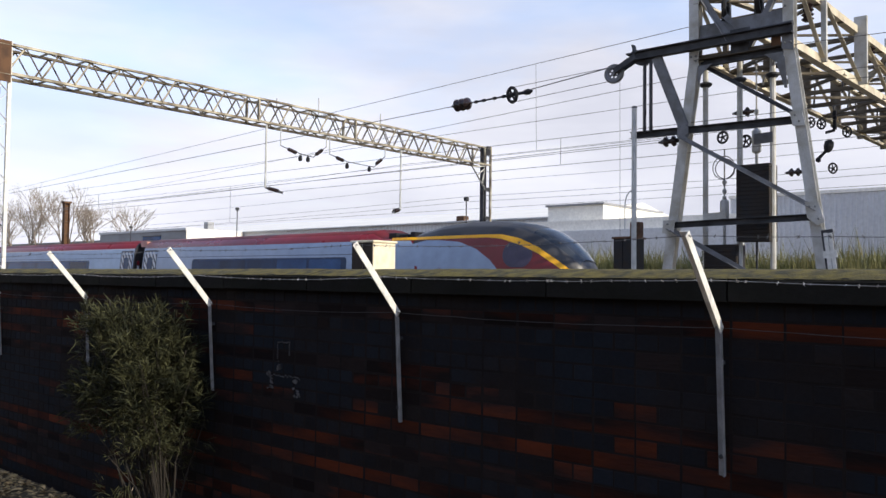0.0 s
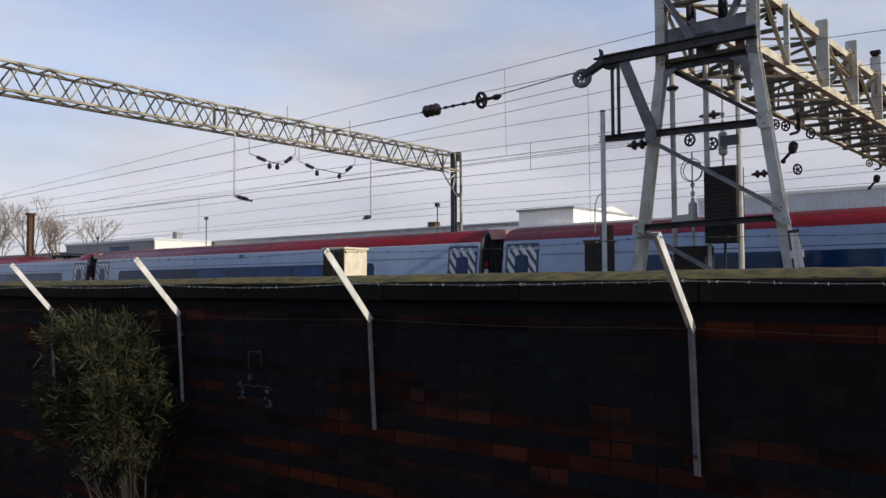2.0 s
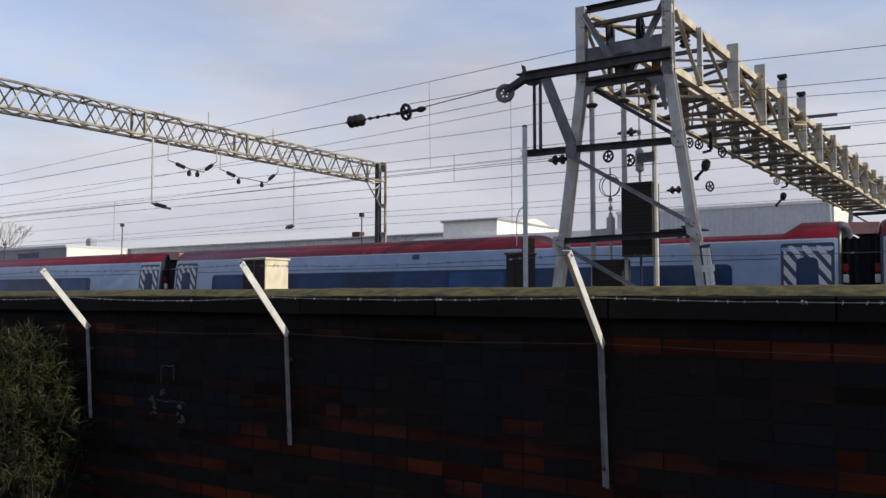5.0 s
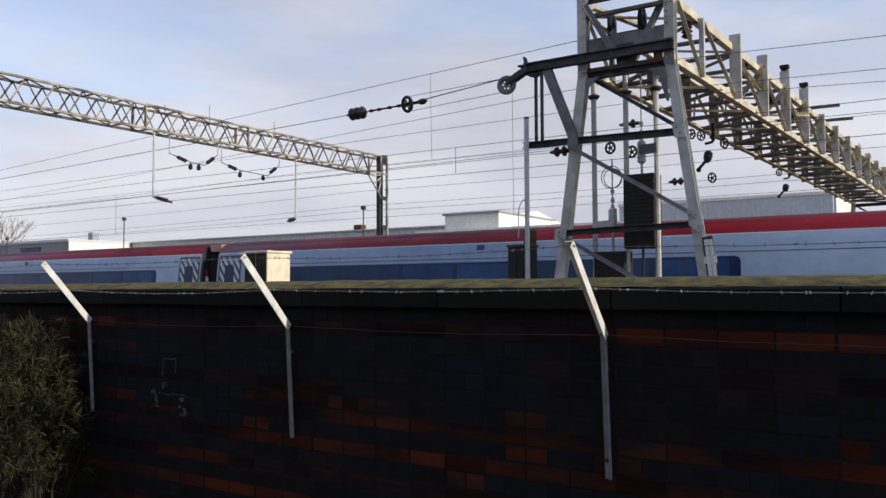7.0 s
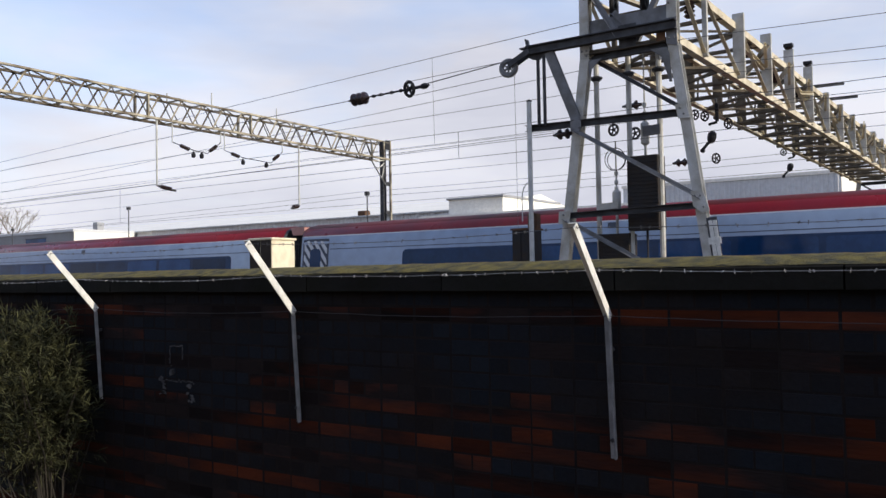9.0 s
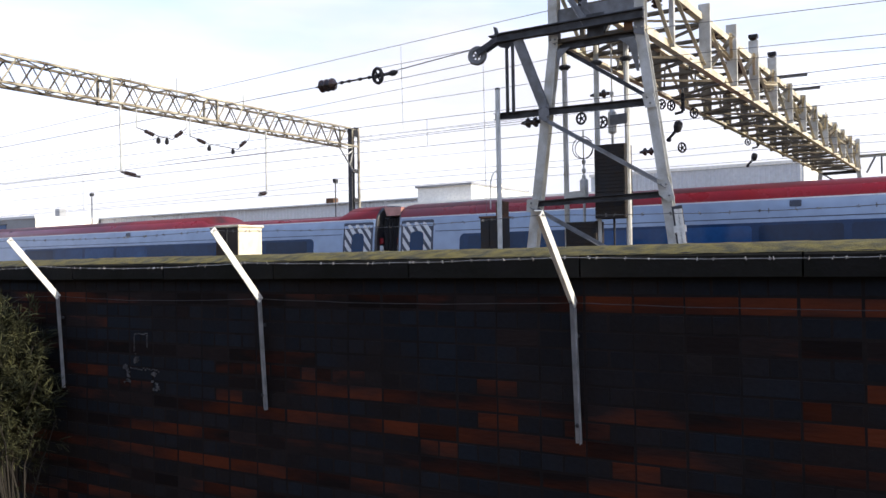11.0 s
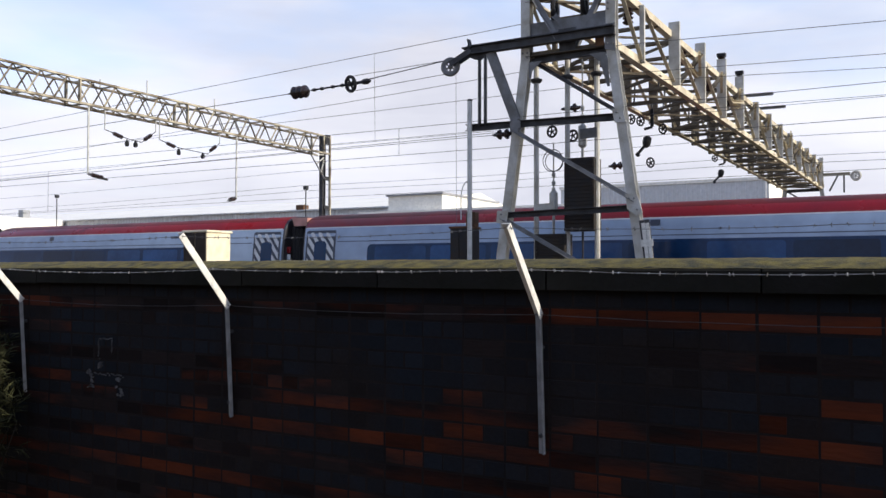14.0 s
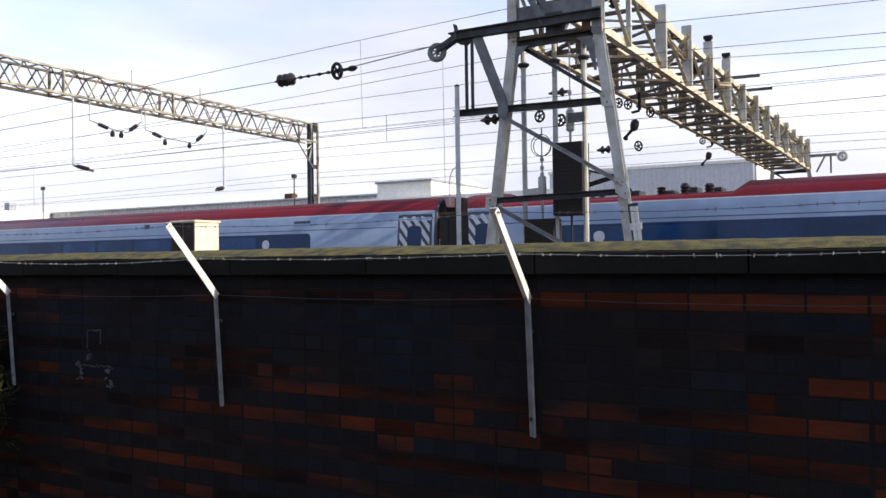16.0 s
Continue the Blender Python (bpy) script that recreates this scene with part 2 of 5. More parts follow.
M_STALK = material("dead brown stalks", (0.022, 0.017, 0.012), (0.012, 0.01, 0.008), 0.85, scale=8, grain=40, bump=0.2)
M_LITTER = material("fallen leaves and stones", (0.6, 0.42, 0.19), (0.26, 0.15, 0.06), 0.9, scale=8, grain=40, bump=0, spread=0.6, island=True)
M_CHIP = material("flaking white paint", (0.125, 0.125, 0.125), (0.03, 0.03, 0.03), 0.8, scale=20, grain=80, bump=0.1)
M_TIMBER = material("cut timber", (0.36, 0.22, 0.11), (0.25, 0.15, 0.08), 0.8, scale=8, grain=50, bump=0.2)
M_SHADE_WALL = material("dark brick of the added shade wall", (0.1, 0.06, 0.045), (0.07, 0.045, 0.035), 0.9, scale=0.8, grain=10, bump=0.1)


# ---- mesh helpers ----
def mesh_object(name, bm, mats, parent=None, label="", smooth=False):
    me = bpy.data.meshes.new(name)
    bm.normal_update()
    if smooth:
        for f in bm.faces:
            f.smooth = True
    bm.to_mesh(me)
    bm.free()
    for m in (mats if isinstance(mats, (list, tuple)) else [mats]):
        me.materials.append(m)
    ob = new(name, me)
    if parent:
        ob.parent = parent
    if label:
        ob["label"] = label
    return ob


def part(name, bm, mats, parent, label="", smooth=False):
    return mesh_object(name, bm, mats, parent, label, smooth)


def add_box(bm, x0, y0, z0, x1, y1, z1, mat=0):
    v = [bm.verts.new(p) for p in ((x0, y0, z0), (x1, y0, z0), (x1, y1, z0), (x0, y1, z0), (x0, y0, z1), (x1, y0, z1), (x1, y1, z1), (x0, y1, z1))]
    for f in ((0, 3, 2, 1), (4, 5, 6, 7), (0, 1, 5, 4), (1, 2, 6, 5), (2, 3, 7, 6), (3, 0, 4, 7)):
        bm.faces.new([v[i] for i in f]).material_index = mat


def box(*a):
    bm = bmesh.new()
    add_box(bm, *a)
    return bm


def soft_box(x0, y0, z0, x1, y1, z1, r=0.02, seg=2):
    bm = box(x0, y0, z0, x1, y1, z1)
    bmesh.ops.bevel(bm, geom=bm.edges[:], offset=r, segments=seg, affect="EDGES", profile=0.5)
    return bm


def add_sweep(bm, a, b, outline, up=(0, 0, 1), mat=0):
    """A straight bar of the given cross-section outline (side, up) from a to b."""
    a, b = Vector(a), Vector(b)
    d = (b - a).normalized()
    u = Vector(up)
    s = d.cross(u)
    if s.length < 1e-4:
        s = d.cross(Vector((1, 0, 0)))
    s.normalize()
    u = s.cross(d)
    ends = [[bm.verts.new(p + s * q[0] + u * q[1]) for q in outline] for p in (a, b)]
    k = len(outline)
    for i in range(k):
        bm.faces.new((ends[0][i], ends[0][(i + 1) % k], ends[1][(i + 1) % k], ends[1][i])).material_index = mat
    bm.faces.new(ends[0][::-1]).material_index = mat
    bm.faces.new(ends[1]).material_index = mat


def o_rect(w, h):
    return [(-w / 2, -h / 2), (w / 2, -h / 2), (w / 2, h / 2), (-w / 2, h / 2)]


def o_round(r, k=8):
    return [(r * math.cos(2 * math.pi * i / k), r * math.sin(2 * math.pi * i / k)) for i in range(k)]


def o_angle(w, t):
    return [(0, 0), (w, 0), (w, t), (t, t), (t, w), (0, w)]


def o_ibeam(w, h, t):
    a, b = w / 2, h / 2
    return [(-a, -b), (a, -b), (a, -b + t), (t / 2, -b + t), (t / 2, b - t), (a, b - t), (a, b), (-a, b), (-a, b - t), (-t / 2, b - t), (-t / 2, -b + t), (-a, -b + t)]


def o_channel(w, h, t):
    a, b = w / 2, h / 2
    return [(-a, -b), (a, -b), (a, -b + t), (-a + t, -b + t), (-a + t, b - t), (a, b - t), (a, b), (-a, b)]


def bar(name, a, b, outline, mats, parent=None, up=(0, 0, 1), label=""):
    bm = bmesh.new()
    add_sweep(bm, a, b, outline, up)
    return mesh_object(name, bm, mats, parent, label)


def add_lathe(bm, centre, axis, profile, k=12, mat=0):
    """A turned body: profile of (distance along axis, radius)."""
    c, d = Vector(centre), Vector(axis).normalized()
    s = d.orthogonal().normalized()
    u = d.cross(s)
    rings = []
    for h, r in profile:
        rings.append([bm.verts.new(c + d * h + (s * math.cos(2 * math.pi * i / k) + u * math.sin(2 * math.pi * i / k)) * r) for i in range(k)])
    for r0, r1 in zip(rings, rings[1:]):
        for i in range(k):
            bm.faces.new((r0[i], r0[(i + 1) % k], r1[(i + 1) % k], r1[i])).material_index = mat
    bm.faces.new(rings[0][::-1]).material_index = mat
    bm.faces.new(rings[-1]).material_index = mat


def add_ring(bm, centre, axis, radius, r, k=20, j=6, mat=0):
    c, d = Vector(centre), Vector(axis).normalized()
    s = d.orthogonal().normalized()
    u = d.cross(s)
    loops = []
    for i in range(k):
        a = 2 * math.pi * i / k
        o = s * math.cos(a) + u * math.sin(a)
        loops.append([bm.verts.new(c + o * (radius + r * math.cos(2 * math.pi * q / j)) + d * (r * math.sin(2 * math.pi * q / j))) for q in range(j)])
    for i in range(k):
        for q in range(j):
            bm.faces.new((loops[i][q], loops[i][(q + 1) % j], loops[(i + 1) % k][(q + 1) % j], loops[(i + 1) % k][q])).material_index = mat


def empty(name, m, label, category, group="", kind=""):
    ob = new(name)
    ob.empty_display_size = 0.2
    ob.matrix_world = m
    return tagged(ob, label, category, group, kind)


def curve_wire(name, runs, radius, mat, label, category="wire", group=""):
    """Thin wires along runs of points."""
    cu = bpy.data.curves.new(name, "CURVE")
    cu.dimensions, cu.bevel_depth, cu.bevel_resolution = "3D", radius, 1
    for pts in runs:
        sp = cu.splines.new("POLY")
        sp.points.add(len(pts) - 1)
        for p, q in zip(sp.points, pts):
            p.co = (*q, 1)
    cu.materials.append(mat)
    return tagged(new(name, cu), label, category, group)


def sag(a, b, drop, k=10):
    a, b = Vector(a), Vector(b)
    return [tuple(a.lerp(b, i / k) - Vector((0, 0, drop * 4 * (i / k) * (1 - i / k)))) for i in range(k + 1)]


# ---- setting: ground, tracks, wall added behind ----
GROUND = -0.2015
bm = bmesh.new()
v = [bm.verts.new(p) for p in ((-2500, -2500, GROUND), (2500, -2500, GROUND), (2500, 2500, GROUND), (-2500, 2500, GROUND))]
bm.faces.new(v)
tagged(mesh_object("ground", bm, M_GROUND), "bare earth strewn with leaves and cinders", "ground", kind="structure")
bm = bmesh.new()
add_sweep(bm, (-330, 19.9, GROUND), (230, 19.9, GROUND), [(-10.5, 0.004), (10.5, 0.004), (9.9, 0.131), (-9.9, 0.131)])
tagged(mesh_object("ballast_bed", bm, M_BALLAST), "grey stone ballast under the tracks", "track bed", kind="structure")
TRACKS = (13.2, 17.4, 21.65, 25.1)
for ty in TRACKS:
    tr = empty("railway_track", pose(0, ty, 0), "rusty steel rails on the ballast bed", "track", "railway tracks", "structure")
    for s in (-0.7525, 0.7525):
        part("rail", (lambda b: (add_sweep(b, (-330, s, -0.035), (230, s, -0.035), o_ibeam(0.075, 0.07, 0.02)), b)[1])(bmesh.new()), M_RUST, tr)

# unseen wall added behind the camera, closes the place and blocks sky light
bm = box(-60, -9.3, GROUND, 60, -9.0, 5.6)
tagged(mesh_object("shade_wall_south", bm, M_SHADE_WALL), "plain dark brick wall added unseen to cut sky light", "wall", kind="structure")

# ---- boundary wall ----
WALL_Y, WALL_TOP = 3.36, 1.715
wall = tagged(mesh_object("wall_north", box(-26, WALL_Y + 0.0012, GROUND, 9, WALL_Y + 0.33, WALL_TOP), M_MORTAR), "sooty red and blue brick boundary wall", "wall", kind="structure")


def brick_mesh(name, length, height, mat):
    bm = bmesh.new()
    b = 0.002
    x, y, z = length / 2, 0.0, height / 2
    f = [bm.verts.new(p) for p in ((-x + b, y, -z + b), (x - b, y, -z + b), (x - b, y, z - b), (-x + b, y, z - b))]
    k = [bm.verts.new(p) for p in ((-x, y + b, -z), (x, y + b, -z), (x, y + b, z), (-x, y + b, z))]
    e = [bm.verts.new(p) for p in ((-x, y + 0.02, -z), (x, y + 0.02, -z), (x, y + 0.02, z), (-x, y + 0.02, z))]
    bm.faces.new(f)
    for p, q in ((f, k), (k, e)):
        for i in range(4):
            bm.faces.new((p[i], q[i], q[(i + 1) % 4], p[(i + 1) % 4]))
    me = bpy.data.meshes.new(name)
    bm.normal_update()
    bm.to_mesh(me)
    bm.free()
    me.materials.append(mat)
    return me


def lay_bricks():
    rng = random.Random(5)
    kinds = {(s, c): brick_mesh("brick", {"s": 0.215, "h": 0.1025}[s], 0.072, {"r": M_RED, "b": M_BLUE}[c]) for s in "sh" for c in "rb"}
    rest = {"r": ([], []), "b": ([], [])}
    near = 0
    course, z = 0, GROUND + 0.083
    while z < WALL_TOP - 0.02:
        header = course % 2 == 0
        step = 0.1125 if header else 0.225
        x = -9.6 + (0.056 if header else 0)
        # red and blue runs differ from course to course
        bias = (0.04, 0.95, 0.06, 0.8, 0.08, 0.98, 0.04, 0.9)[course % 8] * (0.3 if z > 1.62 else 1.0)
        colour = "b"
        while x < 3.0:
            patch = noise.noise(Vector((x * 0.55, course * 2.3, 1.7)))
            if rng.random() < 0.28:
                colour = "r" if rng.random() < bias + (0.6 * patch if bias > 0.1 else 0.0) else "b"
            dx, dy = rng.uniform(-0.003, 0.003), rng.uniform(-0.0016, 0.0006)
            if -2.05 < x < -0.1 and z > 0.62 and near < 300:
                ob = new("brick", kinds["h" if header else "s", colour])
                ob.location = (x + dx, WALL_Y + dy, z)
                ob.rotation_euler = (0, rng.uniform(-0.008, 0.008), 0)
                ob.parent = wall
                near += 1
            else:
                vs, fs = rest[colour]
                hx, hz, o = (0.05125 if header else 0.1075), 0.036, len(vs)
                y = WALL_Y + dy
                b = 0.0025
                cx = x + dx
                vs += [(cx - hx + b, y, z - hz + b), (cx + hx - b, y, z - hz + b), (cx + hx - b, y, z + hz - b), (cx - hx + b, y, z + hz - b),
                       (cx - hx, y + 0.02, z - hz), (cx + hx, y + 0.02, z - hz), (cx + hx, y + 0.02, z + hz), (cx - hx, y + 0.02, z + hz)]
                fs += [tuple(o + i for i in f) for f in ((0, 1, 2, 3), (0, 4, 5, 1), (1, 5, 6, 2), (2, 6, 7, 3), (3, 7, 4, 0))]
            x += step
        z += 0.0815
        course += 1
    for c, mat in (("r", M_RED_I), ("b", M_BLUE_I)):
        me = bpy.data.meshes.new("brickwork")
        me.from_pydata(rest[c][0], [], rest[c][1])
        me.materials.append(mat)
        ob = new("brickwork", me)
        ob.parent = wall
        tagged(ob, kind="stuff")


def lay_coping():
    """Saddle-backed coping stones with moss on their tops."""
    rng = random.Random(8)
    x = -26.0
    while x < 9:
        length = 0.92
        bm = bmesh.new()
        dz = rng.uniform(-0.0015, 0.0015)
        prof = [(-0.05, 0.0), (-0.05, 0.088), (-0.035, 0.1), (0.06, 0.125), (0.165, 0.14), (0.27, 0.13), (0.37, 0.1), (0.385, 0.088), (0.385, 0.0)]
        ends = [[bm.verts.new((x + (0.004 if e == 0 else length - 0.004), WALL_Y + q[0], WALL_TOP + q[1] + dz)) for q in prof] for e in (0, 1)]
        k = len(prof)
        for i in range(k):
            f = bm.faces.new((ends[0][i], ends[0][(i + 1) % k], ends[1][(i + 1) % k], ends[1][i]))
        bm.faces.new(ends[0][::-1])
        bm.faces.new(ends[1])
        bmesh.ops.recalc_face_normals(bm, faces=bm.faces[:])
        stone = part("coping_stone", bm, M_COPING, wall)
        # moss cushion over the top
        if x > -16:
            bm = bmesh.new()
            nx, rows = 24, []
            for i in range(nx + 1):
                px = x + length * i / nx
                row = []
                for j, (py, pz) in enumerate(((-0.042, 0.095), (-0.02, 0.102), (0.03, 0.117), (0.09, 0.131), (0.165, 0.141), (0.27, 0.131))):
                    h = noise.noise(Vector((px * 9, py * 14, 3.0))) * 0.5 + noise.noise(Vector((px * 28, py * 40, 7.0))) * 0.35
                    row.append(bm.verts.new((px, WALL_Y + py - (0.012 * max(0, h) if j == 0 else 0), WALL_TOP + pz + 0.003 + dz + 0.005 * max(-0.3, h))))
                rows.append(row)
            for r0, r1 in zip(rows, rows[1:]):
                for j in range(len(r0) - 1):
                    bm.faces.new((r0[j], r1[j], r1[j + 1], r0[j + 1]))
            part("moss", bm, M_MOSS, stone, smooth=True)
        x += length


# ---- fence posts and barbed wire on the wall ----
POST_X = [-3.1 + 1.9 * k for k in range(-6, 2)]


def fence_post():
    ob = empty("fence_post", pose(0, 3.33, 0), "angle-iron fence post bolted to the wall, arm cranked outward", "post", "fence posts along the wall")
    # upright greyed and arm whitened: wall shade and sun as colour
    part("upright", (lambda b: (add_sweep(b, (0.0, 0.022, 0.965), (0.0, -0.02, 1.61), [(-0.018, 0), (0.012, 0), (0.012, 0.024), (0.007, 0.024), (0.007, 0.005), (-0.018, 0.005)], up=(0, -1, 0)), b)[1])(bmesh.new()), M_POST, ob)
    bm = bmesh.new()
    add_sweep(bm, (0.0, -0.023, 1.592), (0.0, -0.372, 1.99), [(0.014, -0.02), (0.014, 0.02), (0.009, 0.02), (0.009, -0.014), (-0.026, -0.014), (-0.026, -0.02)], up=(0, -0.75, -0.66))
    part("arm", bm, M_WHITE_STEEL, ob, "cranked arm with sunlight put in its pale colour")
    for z in (1.05, 1.45):
        bm = bmesh.new()
        add_lathe(bm, (0.0, 0.02, z), (0, -1, 0), [(0, 0.011), (0.028, 0.011), (0.032, 0.007)], 6)
        part("bolt", bm, M_STEEL_DK, ob)
    return ob


first = fence_post()
first.matrix_world = pose(POST_X[0], 3.33, 0)
SHIFT = (0, 0, 0, 0, 0, -0.004, 0.008)
for i, px in enumerate(POST_X[1:]):
    copy_thing(first, pose(px + SHIFT[i], 3.33, 0, 0, (0.4, -0.3, 0.2, 0, 0, 0, 0)[i], (1.0, -1.5, 0.5, 1.2, -0.8, -1.4, -0.6)[i]))


def barbed_wire(y, z, label, barbs=True, mat=None):
    rng = random.Random(int(z * 1000))
    runs = []
    xs = POST_X + [POST_X[-1] + 1.9, POST_X[-1] + 3.8]
    for a, b in zip(xs, xs[1:]):
        pts = sag((a, y, z), (b, y, z), 0.012 + 0.012 * rng.random(), 24)
        runs.append([(p[0], p[1] + 0.002 * math.sin(p[0] * 90), p[2] + 0.003 * noise.noise(Vector((p[0] * 7, z * 9, 0)))) for p in pts])
    cu = bpy.data.curves.new("barbed_wire", "CURVE")
    cu.dimensions, cu.bevel_depth, cu.bevel_resolution = "3D", 0.0016, 1
    if barbs:
        for run in list(runs):
            for a, b in zip(run, run[1:]):
                c = Vector(a).lerp(Vector(b), rng.random())
                for s in range(2):
                    d = Vector((rng.uniform(-0.5, 0.5), rng.uniform(-1, 1), rng.uniform(-1, 1))).normalized() * 0.008
                    runs.append([tuple(c - d), tuple(c + d)])
    for pts in runs:
        sp = cu.splines.new("POLY")
        sp.points.add(len(pts) - 1)
        for p, q in zip(sp.points, pts):
            p.co = (*q, 1)
    cu.materials.append(mat or M_BARB)
    return tagged(new("barbed_wire", cu), label, "wire", "barbed wires")


barbed_wire(2.965, 1.982, "twisted barbed wire strung between the arm tips", True, M_WIRE)
barbed_wire(3.19, 1.807, "twisted barbed wire strung along the coping")
barbed_wire(3.3, 1.603, "plain straining wire at the arm bends", False, M_POST_DK)

# ---- train ----
TRAIN_Y, CAR = 21.65, 23.9
SIDE = [(1.22, 0.32), (1.34, 0.55), (1.385, 1.0), (1.39, 1.5), (1.37, 1.95), (1.33, 2.5), (1.275, 2.95), (1.235, 3.15)]
ROOF = [(1.17, 3.28), (1.05, 3.42), (0.82, 3.53), (0.45, 3.6), (0.0, 3.62)]


def half_width(z):
    pts = SIDE + ROOF
    for (w0, z0), (w1, z1) in zip(pts, pts[1:]):
        if z <= z1:
            return w0 + (w1 - w0) * max(0.0, (z - z0)) / (z1 - z0)
    return 0.0


def body_shell(stations, hood=1e3, cab=1e3, dark_ends=False):
    """Lofted car body. stations: (x, roof height factor, width factor, top height)."""
    bm = bmesh.new()
    rings = []
    for x, rf, wf, top in stations:
        prof = []
        for w, z in SIDE + ROOF:
            zz = z if z <= 3.15 else 3.15 + (z - 3.15) * rf
            zz = 0.32 + (zz - 0.32) * (top - 0.32) / (3.62 - 0.32)
            prof.append((w * wf, zz))
        ring = [bm.verts.new((x, -w, z)) for w, z in prof] + [bm.verts.new((x, w, z)) for w, z in prof[-2::-1]]
        rings.append(ring)
    k, ns = len(rings[0]), len(SIDE)
    for r0, r1 in zip(rings, rings[1:]):
        for i in range(k - 1):
            f = bm.faces.new((r0[i], r1[i], r1[i + 1], r0[i + 1]))
            f.material_index = 2 if ns + 1 <= i <= k - ns - 3 else 1 if ns - 1 <= i <= k - ns - 1 else 0
            if f.material_index and r0[i].co.x > hood:
                f.material_index = 4
            elif r0[i].co.x > cab:
                f.material_index = 3
            f.smooth = True
        bm.faces.new((r0[k - 1], r1[k - 1], r1[0], r0[0]))
    bm.faces.new(rings[0])
    bm.faces.new(rings[-1][::-1]).material_index = 4 if hood < 1e2 else 0
    if dark_ends:
        lo, hi = rings[1][0].co.x, rings[-2][0].co.x
        for f in bm.faces:
            cx = f.calc_center_median().x
            if cx < lo or cx > hi:
                f.material_index = 3
    bmesh.ops.recalc_face_normals(bm, faces=bm.faces[:])
    return bm


def side_sheet(x0, x1, low, high, side, proud=0.006, nx=12, nz=5, width=None, corner=0.0):
    """A thin raised panel that follows the body side; low and high: heights as functions of x."""
    bm = bmesh.new()
    grid = []
    xs = [x0 + (x1 - x0) * i / nx for i in range(nx + 1)]
    if corner:
        ends = [corner * (1 - math.cos(math.pi * k / 12)) for k in range(7)]
        xs = [x0 + e for e in ends] + [x for x in xs if x0 + corner * 1.05 < x < x1 - corner * 1.05] + [x1 - e for e in ends[::-1]]
    for x in xs:
        lo, hi = low(x), high(x)
        if corner:
            e = min(x - x0, x1 - x)
            if e < corner:
                c = corner - math.sqrt(max(0, corner ** 2 - (corner - e) ** 2))
                lo, hi = lo + c, hi - c
        col = []
        for j in range(nz + 1):
            z = lo + (hi - lo) * j / nz
            w = (width(x, z) if width else half_width(z)) + proud
            col.append(bm.verts.new((x, side * w, z)))
        grid.append(col)
    for a, b in zip(grid, grid[1:]):
        for j in range(nz):
            q = (a[j], b[j], b[j + 1], a[j + 1])
            bm.faces.new(q if side < 0 else q[::-1])
    return bm


def flat(z):
    return lambda x: z


def panel(name, car, x0, x1, z0, z1, mat, side=-1, proud=0.006, corner=0.0, label=""):
    nx = max(2, min(40, int((x1 - x0) / (0.04 if corner and x1 - x0 < 1.2 else 0.4))))
    if corner and nx > 3 and x1 - x0 > 1.2:
        nx = 40
    return part(name, side_sheet(x0, x1, flat(z0), flat(z1), side, proud, nx, 4, None, corner), mat, car, label, smooth=True)


def door_panel(car, x0, side):
    """Vestibule door: dark frame, pale diagonal stripes, rounded window."""
    panel("door", car, x0, x0 + 1.16, 0.75, 3.06, M_NAVY, side, 0.006, 0.06)
    bm = bmesh.new()
    for k in range(10):
        top = 1.2 + k * 0.36
        cols = []
        for i in range(11):
            x = x0 + 0.07 + 1.02 * i / 10
            hi, lo = min(3.0, top - 1.25 * (x - x0)), max(0.9, top - 0.2 - 1.25 * (x - x0))
            cols.append([bm.verts.new((x, side * (half_width(z) + 0.011), z)) for z in (lo, hi)] if hi - lo > 0.01 else None)
        for c0, c1 in zip(cols, cols[1:]):
            if c0 and c1:
                q = (c0[0], c1[0], c1[1], c0[1])
                bm.faces.new(q if side < 0 else q[::-1])
    part("door_stripe", bm, M_STRIPE, car)
    panel("door_window", car, x0 + 0.34, x0 + 0.82, 1.75, 2.72, M_BAND, side, 0.014, 0.14)


def bogie(car, x):
    bm = bmesh.new()
    for s in (-1, 1):
        add_box(bm, x - 1.7, s * 1.05 - 0.08, 0.42, x + 1.7, s * 1.05 + 0.08, 0.62)
        for a in (-1.35, 1.35):
            add_lathe(bm, (x + a, s * 0.76 - 0.065, 0.425), (0, 1, 0), [(0, 0.425), (0.13, 0.425)], 20)
    add_box(bm, x - 0.5, -1.05, 0.45, x + 0.5, 1.05, 0.75)
    part("bogie", bm, M_UNDER, car)


